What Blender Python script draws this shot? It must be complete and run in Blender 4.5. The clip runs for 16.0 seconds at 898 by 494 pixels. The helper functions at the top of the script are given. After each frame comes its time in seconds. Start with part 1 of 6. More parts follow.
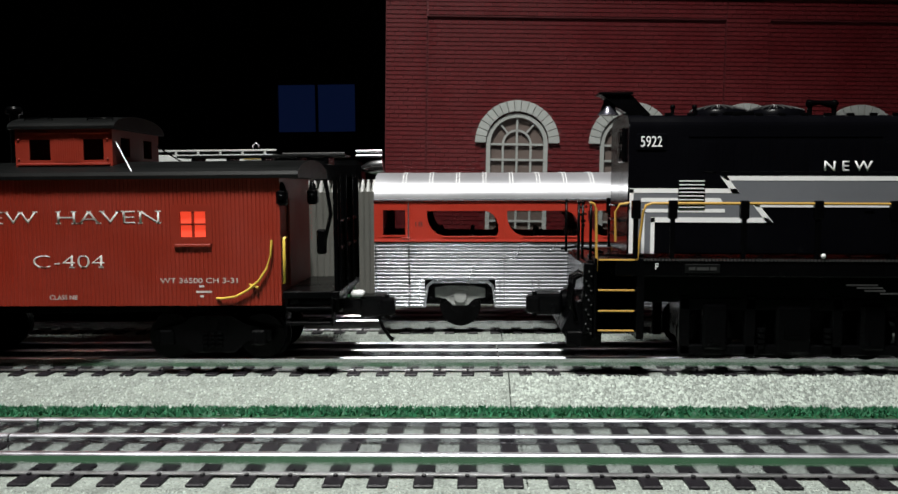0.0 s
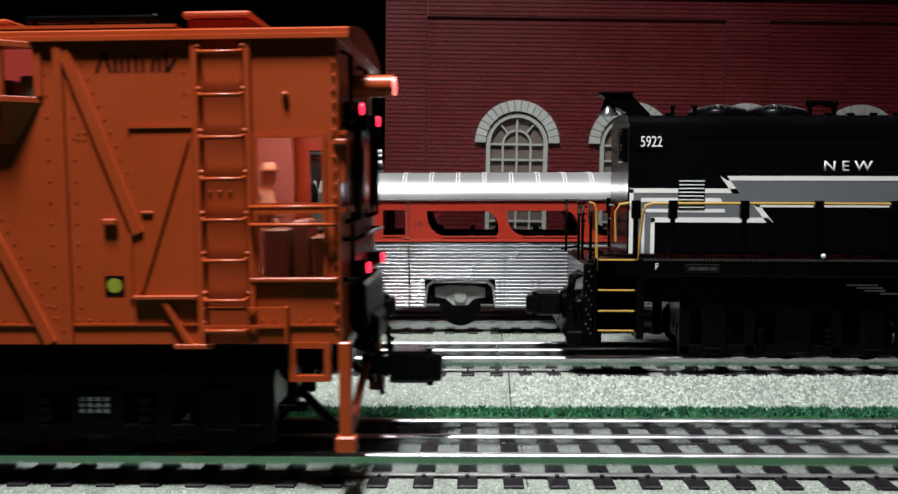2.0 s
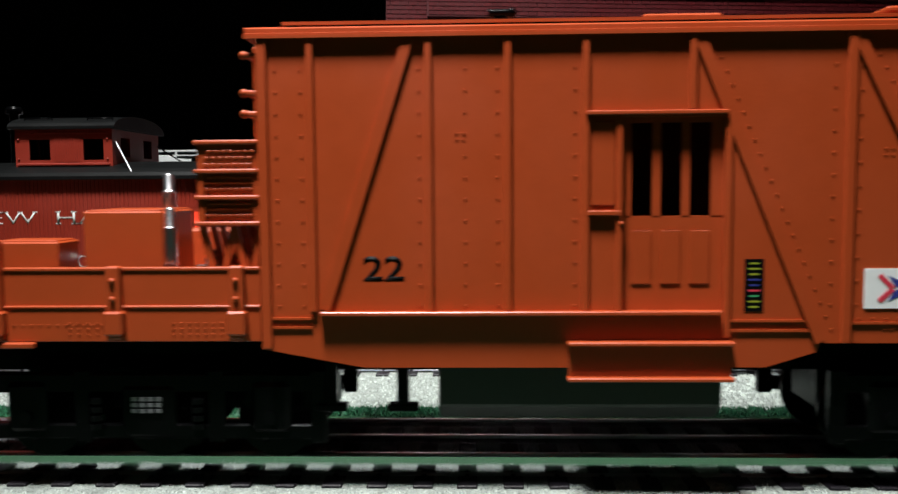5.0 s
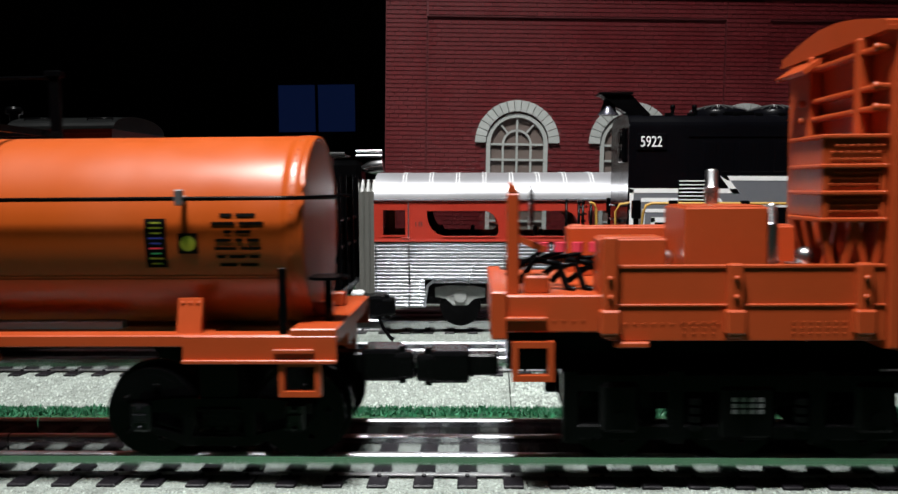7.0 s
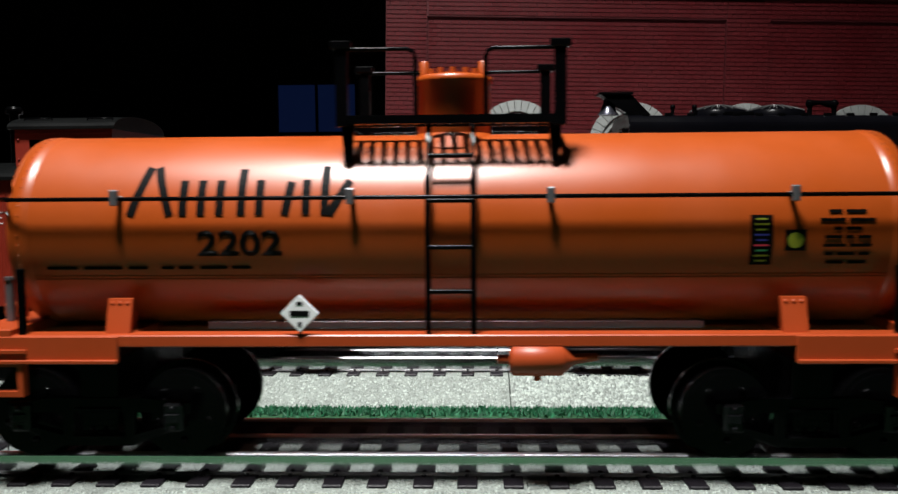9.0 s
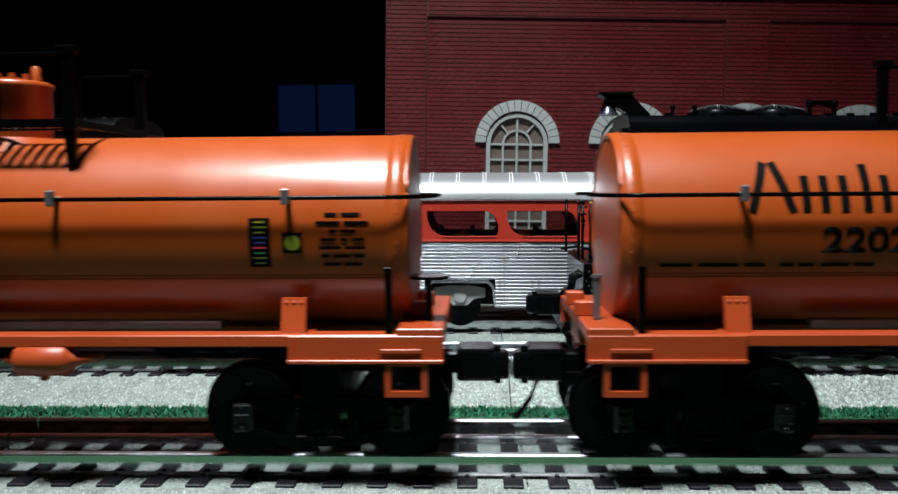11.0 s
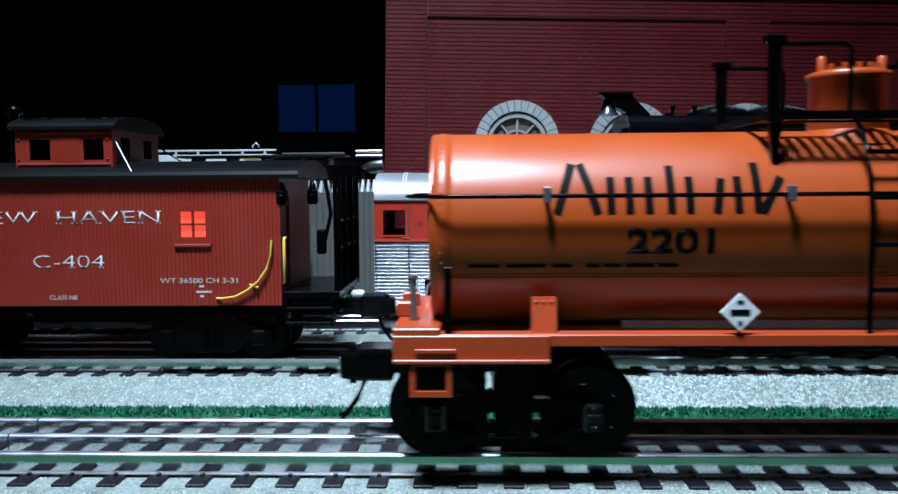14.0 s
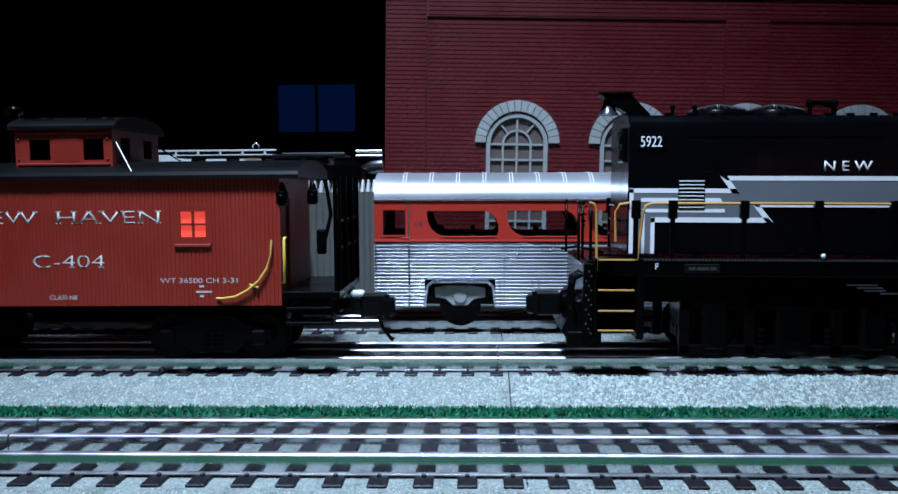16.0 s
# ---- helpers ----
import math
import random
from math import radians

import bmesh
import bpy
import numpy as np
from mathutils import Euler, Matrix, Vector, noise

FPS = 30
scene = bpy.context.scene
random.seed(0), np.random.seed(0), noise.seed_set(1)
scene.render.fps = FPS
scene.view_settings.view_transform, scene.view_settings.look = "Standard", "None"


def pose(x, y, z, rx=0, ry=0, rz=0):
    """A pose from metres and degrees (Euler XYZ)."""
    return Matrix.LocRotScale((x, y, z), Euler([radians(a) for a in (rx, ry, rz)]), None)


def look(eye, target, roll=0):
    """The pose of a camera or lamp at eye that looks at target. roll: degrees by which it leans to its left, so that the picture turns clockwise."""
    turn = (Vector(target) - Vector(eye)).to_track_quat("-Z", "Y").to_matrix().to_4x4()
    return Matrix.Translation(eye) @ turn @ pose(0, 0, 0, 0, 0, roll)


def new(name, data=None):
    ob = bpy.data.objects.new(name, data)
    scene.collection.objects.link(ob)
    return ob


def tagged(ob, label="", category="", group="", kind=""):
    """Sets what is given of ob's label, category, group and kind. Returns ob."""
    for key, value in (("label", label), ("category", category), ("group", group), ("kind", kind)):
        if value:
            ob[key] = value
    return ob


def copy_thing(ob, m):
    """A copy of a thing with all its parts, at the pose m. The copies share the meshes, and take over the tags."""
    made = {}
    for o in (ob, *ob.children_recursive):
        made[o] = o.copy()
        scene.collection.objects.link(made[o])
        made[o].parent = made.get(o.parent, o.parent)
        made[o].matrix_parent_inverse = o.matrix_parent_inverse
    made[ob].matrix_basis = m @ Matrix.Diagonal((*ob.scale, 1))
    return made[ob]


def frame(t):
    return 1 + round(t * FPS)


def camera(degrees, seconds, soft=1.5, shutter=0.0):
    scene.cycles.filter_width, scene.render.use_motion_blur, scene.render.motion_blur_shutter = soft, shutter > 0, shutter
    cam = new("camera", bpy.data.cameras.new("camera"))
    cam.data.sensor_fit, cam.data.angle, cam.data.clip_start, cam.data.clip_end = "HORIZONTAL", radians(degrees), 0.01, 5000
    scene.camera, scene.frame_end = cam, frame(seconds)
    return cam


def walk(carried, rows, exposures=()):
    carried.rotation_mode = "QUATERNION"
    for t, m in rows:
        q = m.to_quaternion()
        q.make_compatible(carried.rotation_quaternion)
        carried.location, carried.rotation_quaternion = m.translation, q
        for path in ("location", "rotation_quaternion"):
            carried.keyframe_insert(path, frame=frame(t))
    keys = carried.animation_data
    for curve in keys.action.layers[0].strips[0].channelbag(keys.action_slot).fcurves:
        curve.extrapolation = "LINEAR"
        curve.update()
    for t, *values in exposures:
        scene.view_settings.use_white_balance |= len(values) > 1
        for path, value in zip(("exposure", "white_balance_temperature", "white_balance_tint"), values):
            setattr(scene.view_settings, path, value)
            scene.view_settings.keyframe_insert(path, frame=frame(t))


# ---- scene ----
# ================= camera =================
# One O-gauge model railway; lengths below are written in millimetres and scaled by K.
K = 0.001
cam = camera(58.0, 16.0, soft=1.5, shutter=0.45)
CAM = pose(0, 0, 71.0 * K, 90 - 4.325, 0.452, 1.895)
walk(cam, [(0, CAM), (16, CAM)],
     exposures=[(0, -0.05, 6450, 7), (1.6, -0.05, 6400, 7), (3.0, 0.28, 6350, 7), (4.6, 0.33, 6300, 8), (6.8, 0.2, 6300, 8), (8.8, 0.08, 6350, 9), (11.5, 0.08, 5750, 2), (12.5, 0.1, 5500, 2), (14, 0.18, 4850, 2), (15.2, -0.12, 4750, 6), (16, -0.13, 4680, 7)])

# ================= light =================
world = bpy.data.worlds.new("dark_room")
world.use_nodes = True
world.node_tree.nodes["Background"].inputs[0].default_value = (0.55, 0.7, 1.0, 1)
world.node_tree.nodes["Background"].inputs[1].default_value = 0.004
scene.world = world


def lamp(name, x, y, z, tx, ty, tz, size, power, color):
    data = bpy.data.lights.new(name, "AREA")
    data.shape, data.size, data.energy, data.color = "DISK", size * K, power, color
    ob = new(name, data)
    ob.matrix_world = look(Vector((x, y, z)) * K, Vector((tx, ty, tz)) * K)
    return ob


lamp("ceiling_lamp", -95, 20, 800, -20, 290, 0, 140, 2.15, (1.0, 0.98, 0.95)).data.spread = radians(65)

# ================= materials =================


def material(name, color, rough=0.5, metal=0.0, noise_scale=400.0, vary=0.12, bump=0.0, bump_scale=1500.0, emit=None, strength=0.0, spec=0.5, coat=0.0, random_vary=0.0, island=False):
    m = bpy.data.materials.new(name)
    m.use_nodes = True
    n, l = m.node_tree.nodes, m.node_tree.links
    p = n["Principled BSDF"]
    p.inputs["Roughness"].default_value = rough
    p.inputs["Metallic"].default_value = metal
    p.inputs["Specular IOR Level"].default_value = spec
    p.inputs["Coat Weight"].default_value = coat
    tc = n.new("ShaderNodeTexCoord")
    big = n.new("ShaderNodeTexNoise")
    big.inputs["Scale"].default_value, big.inputs["Detail"].default_value = noise_scale, 5
    l.new(tc.outputs["Object"], big.inputs["Vector"])
    fine = n.new("ShaderNodeTexNoise")
    fine.inputs["Scale"].default_value, fine.inputs["Detail"].default_value = noise_scale * 0.12, 3
    l.new(tc.outputs["Object"], fine.inputs["Vector"])
    add = n.new("ShaderNodeMath")
    add.operation = "ADD"
    l.new(big.outputs["Fac"], add.inputs[0])
    l.new(fine.outputs["Fac"], add.inputs[1])
    ramp = n.new("ShaderNodeMapRange")
    ramp.inputs["From Min"].default_value, ramp.inputs["From Max"].default_value = 0.6, 1.4
    ramp.inputs["To Min"].default_value, ramp.inputs["To Max"].default_value = 1 - vary, 1 + vary
    l.new(add.outputs[0], ramp.inputs["Value"])
    value = ramp.outputs[0]
    if random_vary:
        src = n.new("ShaderNodeNewGeometry").outputs["Random Per Island"] if island else n.new("ShaderNodeObjectInfo").outputs["Random"]
        rr = n.new("ShaderNodeMapRange")
        rr.inputs["To Min"].default_value, rr.inputs["To Max"].default_value = 1 - random_vary, 1 + random_vary
        l.new(src, rr.inputs["Value"])
        mul = n.new("ShaderNodeMath")
        mul.operation = "MULTIPLY"
        l.new(value, mul.inputs[0])
        l.new(rr.outputs[0], mul.inputs[1])
        value = mul.outputs[0]
    mix = n.new("ShaderNodeVectorMath")
    mix.operation = "SCALE"
    mix.inputs[0].default_value = color
    l.new(value, mix.inputs["Scale"])
    l.new(mix.outputs[0], p.inputs["Base Color"])
    rv = n.new("ShaderNodeMapRange")
    rv.inputs["From Min"].default_value, rv.inputs["From Max"].default_value = 0.3, 0.7
    rv.inputs["To Min"].default_value, rv.inputs["To Max"].default_value = max(rough - 0.06, 0.03), min(rough + 0.08, 1)
    l.new(fine.outputs["Fac"], rv.inputs["Value"])
    l.new(rv.outputs[0], p.inputs["Roughness"])
    if bump:
        b = n.new("ShaderNodeBump")
        b.inputs["Strength"].default_value, b.inputs["Distance"].default_value = bump, 0.0006
        t = n.new("ShaderNodeTexNoise")
        t.inputs["Scale"].default_value, t.inputs["Detail"].default_value = bump_scale, 6
        l.new(tc.outputs["Object"], t.inputs["Vector"])
        l.new(t.outputs["Fac"], b.inputs["Height"])
        l.new(b.outputs[0], p.inputs["Normal"])
    if emit:
        p.inputs["Emission Color"].default_value = (*emit, 1)
        p.inputs["Emission Strength"].default_value = strength
    return m


def glass(name, color=(1, 1, 1), rough=0.02):
    m = bpy.data.materials.new(name)
    m.use_nodes = True
    n, l = m.node_tree.nodes, m.node_tree.links
    out = n["Material Output"]
    n.remove(n["Principled BSDF"])
    t = n.new("ShaderNodeBsdfTransparent")
    t.inputs[0].default_value = (*color, 1)
    g = n.new("ShaderNodeBsdfGlossy")
    g.inputs["Roughness"].default_value = rough
    fr = n.new("ShaderNodeFresnel")
    fr.inputs[0].default_value = 1.45
    mix = n.new("ShaderNodeMixShader")
    l.new(fr.outputs[0], mix.inputs[0])
    l.new(t.outputs[0], mix.inputs[1])
    l.new(g.outputs[0], mix.inputs[2])
    l.new(mix.outputs[0], out.inputs[0])
    return m


ORANGE = material("orange_plastic", (0.34, 0.049, 0.011), 0.36, noise_scale=300, vary=0.06, bump=0.05, spec=0.4)
TANK_ORANGE = material("orange_tank_paint", (0.33, 0.054, 0.005), 0.34, noise_scale=250, vary=0.05, spec=0.6)
BLACK = material("black_plastic", (0.0012, 0.0012, 0.0014), 0.24, noise_scale=500, vary=0.3, bump=0.06, spec=0.06)
TRAIN_BLACK = material("satin_black_casting", (0.0018, 0.0018, 0.002), 0.2, noise_scale=500, vary=0.3, bump=0.05, spec=0.08)
LOCO_BLACK = material("gloss_black_paint", (0.0018, 0.0018, 0.0026), 0.2, noise_scale=300, vary=0.2, bump=0.03, spec=0.15)
GREY_STRIPE = material("grey_paint", (0.13, 0.135, 0.15), 0.35, vary=0.05)
WHITE = material("white_paint", (0.75, 0.75, 0.75), 0.45, vary=0.05)
YELLOW = material("yellow_paint", (0.6, 0.42, 0.06), 0.45, vary=0.08)
GOLD = material("yellow_rail_paint", (0.45, 0.26, 0.05), 0.4, vary=0.08)
STEEL = material("rail_steel", (0.7, 0.7, 0.73), 0.1, 1.0, noise_scale=900, vary=0.1, bump=0.02)
WORN_STEEL = material("worn_rail_head", (0.85, 0.84, 0.9), 0.38, 1.0, noise_scale=900, vary=0.1, bump=0.03)
RAIL_FOOT = material("dull_rail_foot", (0.3, 0.3, 0.3), 0.5, 1.0, noise_scale=900, vary=0.15)
CHROME = material("chrome", (0.7, 0.7, 0.72), 0.27, 1.0, vary=0.05)
SILVER = material("silver_plated_plastic", (0.45, 0.46, 0.49), 0.25, 0.9, noise_scale=120, vary=0.05)
SILVER_ROOF = material("silver_roof_paint", (0.62, 0.62, 0.65), 0.4, 0.75, noise_scale=120, vary=0.05)
TIE = material("brown_black_tie", (0.007, 0.0055, 0.0078), 0.5, spec=.25, noise_scale=700, vary=0.3, bump=0.3, random_vary=0.25)
CAB_RED = material("caboose_red_paint", (0.2, 0.0175, 0.0075), 0.45, noise_scale=400, vary=0.07, bump=0.05)
COACH_RED = material("coach_red_paint", (0.36, 0.028, 0.015), 0.35, noise_scale=400, vary=0.05)
BRICK = material("red_brick_plastic", (0.118, 0.0096, 0.0126), 0.42, noise_scale=200, vary=0.12, bump=0.15, random_vary=0.1)
MORTAR = material("dark_red_joint", (0.09, 0.0085, 0.011), 0.5, vary=0.1)
STONE = material("pale_grey_stone", (0.42, 0.44, 0.42), 0.6, noise_scale=500, vary=0.1, bump=0.1, random_vary=0.08)
GREY_RUBBER = material("grey_rubber_bellows", (0.1, 0.1, 0.09), 0.4, vary=0.12)
GREY_TRUCK = material("grey_truck_plastic", (0.3, 0.31, 0.3), 0.45, vary=0.12)
SEAT = material("dark_seat_fabric", (0.05, 0.05, 0.055), 0.7)
SKIN = material("tan_figure_paint", (0.4, 0.26, 0.17), 0.6)
CLEAR = glass("clear_plastic", (0.93, 0.93, 0.93))
SMOKED = glass("smoked_plastic", (0.45, 0.45, 0.45))
RED_GLOW = material("red_lamp", (0.6, 0.02, 0.03), 0.3, emit=(1, 0.02, 0.06), strength=2.6)
HOT_GLOW = material("lit_lamp_core", (0.8, 0.3, 0.3), 0.3, emit=(1, 0.16, 0.14), strength=2.6)
LIT_WINDOW = material("lit_red_window", (0.5, 0.05, 0.03), 0.4, emit=(1, 0.07, 0.03), strength=0.9)
BLACK_INK = material("black_lettering", (0.003, 0.003, 0.003), 0.5, spec=0.06)
BLUE_INK = material("blue_print", (0.03, 0.035, 0.22), 0.45)
RED_INK = material("red_print", (0.6, 0.04, 0.07), 0.45)
LIME = material("yellow_green_disc", (0.26, 0.29, 0.02), 0.45)
SOFT_WHITE = material("pale_lettering", (0.47, 0.46, 0.43), 0.5, vary=0.3, noise_scale=3000)


def gravel():
    m = material("pale_granular_roadbed", (0.28, 0.312, 0.282), 0.85, noise_scale=1400, vary=0.35)
    n, l = m.node_tree.nodes, m.node_tree.links
    p = n["Principled BSDF"]
    tc = n.new("ShaderNodeTexCoord")
    v = n.new("ShaderNodeTexVoronoi")
    v.inputs["Scale"].default_value = 700
    w = n.new("ShaderNodeTexNoise")
    w.inputs["Scale"].default_value, w.inputs["Detail"].default_value = 1100, 4
    l.new(tc.outputs["Object"], v.inputs["Vector"])
    l.new(tc.outputs["Object"], w.inputs["Vector"])
    a = n.new("ShaderNodeMath")
    a.operation = "SUBTRACT"
    l.new(w.outputs["Fac"], a.inputs[0])
    l.new(v.outputs["Distance"], a.inputs[1])
    b = n.new("ShaderNodeBump")
    b.inputs["Strength"].default_value, b.inputs["Distance"].default_value = 1.0, 0.0014
    l.new(a.outputs[0], b.inputs["Height"])
    l.new(b.outputs[0], p.inputs["Normal"])
    return m


GRAVEL = gravel()
GREEN = material("green_mat", (0.012, 0.066, 0.022), 0.85, noise_scale=900, vary=0.4, bump=0.6, bump_scale=2500)
GRASS = material("green_ground_foam", (0.007, 0.085, 0.033), 0.7, noise_scale=900, vary=0.3, random_vary=0.4, island=True)

# ================= mesh helpers =================


def box(bm, x0, x1, y0, y1, z0, z1, bev=0.0, seg=1):
    vs = [bm.verts.new((x, y, z)) for x in (x0, x1) for y in (y0, y1) for z in (z0, z1)]
    fs = [bm.faces.new([vs[i] for i in f]) for f in ((0, 1, 3, 2), (4, 6, 7, 5), (0, 4, 5, 1), (2, 3, 7, 6), (0, 2, 6, 4), (1, 5, 7, 3))]
    if bev:
        es = list({e for f in fs for e in f.edges})
        bmesh.ops.bevel(bm, geom=es, offset=bev, segments=seg, profile=0.5, affect="EDGES")
    return vs


def tube(bm, pts, r, n=8, cap=True):
    """A round bar of radius r along the points."""
    pts = [Vector(p) for p in pts]
    rings = []
    for i, p in enumerate(pts):
        d = (pts[min(i + 1, len(pts) - 1)] - pts[max(i - 1, 0)]).normalized()
        u = d.cross(Vector((0, 0, 1)) if abs(d.z) < 0.9 else Vector((0, 1, 0))).normalized()
        w = d.cross(u)
        rr = r[i] if isinstance(r, (list, tuple)) else r
        rings.append([bm.verts.new(p + (u * math.cos(a) + w * math.sin(a)) * rr) for a in (2 * math.pi * k / n for k in range(n))])
    for a, b in zip(rings, rings[1:]):
        for k in range(n):
            f = bm.faces.new((a[k], a[(k + 1) % n], b[(k + 1) % n], b[k]))
            f.smooth = True
    if cap:
        for f in (bm.faces.new(rings[0][::-1]), bm.faces.new(rings[-1])):
            for e in f.edges:
                e.smooth = False


def cyl(bm, p, q, r, n=20):
    tube(bm, [p, q], r, n)


def prism(bm, prof, axis, a, b, bev=0.0):
    """Extrudes a polygon: axis x takes (y, z), y takes (x, z), z takes (x, y)."""
    put = {"x": lambda s, p: (s, p[0], p[1]), "y": lambda s, p: (p[0], s, p[1]), "z": lambda s, p: (p[0], p[1], s)}[axis]
    v0 = [bm.verts.new(put(a, p)) for p in prof]
    v1 = [bm.verts.new(put(b, p)) for p in prof]
    fs = [bm.faces.new(v0), bm.faces.new(v1[::-1])]
    k = len(prof)
    for f in fs:
        for e in f.edges:
            e.smooth = False
    for i in range(k):
        fs.append(bm.faces.new((v0[i], v1[i], v1[(i + 1) % k], v0[(i + 1) % k])))
    if bev:
        bmesh.ops.bevel(bm, geom=list({e for f in fs for e in f.edges}), offset=bev, segments=1, affect="EDGES")


def ball(bm, c, r, n=8, sz=1.0):
    m = Matrix.Translation(c) @ Matrix.Diagonal((r, r, r * sz, 1))
    made = bmesh.ops.create_uvsphere(bm, u_segments=n, v_segments=max(n // 2, 4), radius=1, matrix=m)
    for v in made["verts"]:
        for f in v.link_faces:
            f.smooth = True


def mesh_of(name, bm, mat):
    bmesh.ops.recalc_face_normals(bm, faces=bm.faces)
    bmesh.ops.scale(bm, vec=(K, K, K), verts=bm.verts)
    me = bpy.data.meshes.new(name)
    bm.to_mesh(me)
    bm.free()
    me.materials.append(mat)
    return me


def part(name, bm, mat, parent=None, label="", kind=""):
    ob = new(name, mesh_of(name, bm, mat))
    ob.parent = parent
    if parent is None or label or kind:
        tagged(ob, label, kind=kind)
    return ob


def islands(name, bm, mat, parent, label=""):
    """Each loose piece of the bmesh becomes a part of its own."""
    left, out = set(bm.faces), []
    while left:
        stack = [left.pop()]
        got = {stack[0]}
        while stack:
            for e in stack.pop().edges:
                for f in e.link_faces:
                    if f in left:
                        left.discard(f)
                        got.add(f)
                        stack.append(f)
        out.append(got)
    out.sort(key=lambda fs: min(f.index for f in fs))
    made = []
    for fs in out:
        nb, vm = bmesh.new(), {}
        for f in fs:
            for v in f.verts:
                if v not in vm:
                    vm[v] = nb.verts.new(v.co)
            nf = nb.faces.new([vm[v] for v in f.verts])
            nf.smooth = f.smooth
        made.append(part(name, nb, mat, parent, label))
    bm.free()
    return made


def one(name, mat, parent, fn, *args, label="", **kw):
    bm = bmesh.new()
    fn(bm, *args, **kw)
    return part(name, bm, mat, parent, label)


def thing(name, label, category, x=0, y=0, z=0, group="", rot=(0, 0, 0)):
    ob = new(name)
    ob.empty_display_size = 0.01
    ob.matrix_basis = pose(x * K, y * K, z * K, *rot)
    return tagged(ob, label, category, group)


def lettering(name, text, x, y, z, height, mat, parent, width=None, extrude=0.06, label="", bold=0.0, serif=0.0):
    """Text that faces -y, its lower left corner at (x, y, z), height of a capital."""
    cu = bpy.data.curves.new(name, "FONT")
    cu.body, cu.size, cu.extrude, cu.offset = text, 1.0, 0.0, bold
    ob = bpy.data.objects.new(name, cu)
    scene.collection.objects.link(ob)
    dg = bpy.context.evaluated_depsgraph_get()
    dg.update()
    me = bpy.data.meshes.new_from_object(ob.evaluated_get(dg))
    bpy.data.objects.remove(ob)
    bpy.data.curves.remove(cu)
    bm = bmesh.new()
    bm.from_mesh(me)
    bpy.data.meshes.remove(me)
    xs = [v.co.x for v in bm.verts]
    ys = [v.co.y for v in bm.verts]
    lo, hi = min(xs), max(xs)
    k = height / 0.69
    kx = width / (hi - lo) if width else k
    for v in bm.verts:
        v.co = Vector((x + (v.co.x - lo) * kx, y, z + v.co.y * k))
    if serif:
        # slab serifs where an upright stem meets the base line or the cap line
        for zl, up in ((z, 1), (z + height, -1)):
            ends = sorted(v.co.x for v in bm.verts if abs(v.co.z - zl) < .03 * height)
            for p, q in zip(ends, ends[1:]):
                if .06 * height < q - p < .3 * height:
                    lo, hi = p - serif, q + serif
                    bm.faces.new([bm.verts.new(c) for c in ((lo, y, zl), (hi, y, zl), (hi, y, zl + up * .09 * height), (lo, y, zl + up * .09 * height))])
    made = bmesh.ops.extrude_face_region(bm, geom=bm.faces[:])
    bmesh.ops.translate(bm, vec=(0, -extrude, 0), verts=[g for g in made["geom"] if isinstance(g, bmesh.types.BMVert)])
    return part(name, bm, mat, parent, label)


def holed(bm, x0, x1, z0, z1, hole, y0, y1):
    """A plate of thickness y0..y1 over the rectangle with one opening through it (hole: points round its centre)."""
    cx = sum(p[0] for p in hole) / len(hole)
    cz = sum(p[1] for p in hole) / len(hole)
    angs = sorted({round(math.atan2(z - cz, x - cx), 5) for x, z in list(hole) + [(x0, z0), (x1, z0), (x0, z1), (x1, z1)]})

    def rim(a):
        c, s = math.cos(a), math.sin(a)
        k = min(((x1 if c > 0 else x0) - cx) / c if abs(c) > 1e-6 else 1e9, ((z1 if s > 0 else z0) - cz) / s if abs(s) > 1e-6 else 1e9)
        return cx + c * k, cz + s * k

    def inner(a):
        c, s = math.cos(a), math.sin(a)
        best = None
        for (ax, az), (bx, bz) in zip(hole, hole[1:] + hole[:1]):
            ex, ez = bx - ax, bz - az
            den = c * ez - s * ex
            if abs(den) < 1e-9:
                continue
            t = ((ax - cx) * ez - (az - cz) * ex) / den
            u = ((ax - cx) * s - (az - cz) * c) / den
            if t > 0 and -1e-4 <= u <= 1.0001 and (best is None or t < best):
                best = t
        return cx + c * best, cz + s * best

    o = [rim(a) for a in angs]
    i = [inner(a) for a in angs]
    of, ob_, if_, ib = ([bm.verts.new((x, y, z)) for x, z in q] for q, y in ((o, y0), (o, y1), (i, y0), (i, y1)))
    n = len(angs)
    for k in range(n):
        j = (k + 1) % n
        bm.faces.new((of[k], of[j], if_[j], if_[k]))
        bm.faces.new((ob_[j], ob_[k], ib[k], ib[j]))
        bm.faces.new((if_[k], if_[j], ib[j], ib[k]))
        bm.faces.new((of[j], of[k], ob_[k], ob_[j]))


def rect(x0, x1, z0, z1):
    return [(x0, z0), (x1, z0), (x1, z1), (x0, z1)]


# ================= setting =================
Y1, Y2, Y3 = 227.0, 349.3, 443.9
PITCH = 11.746


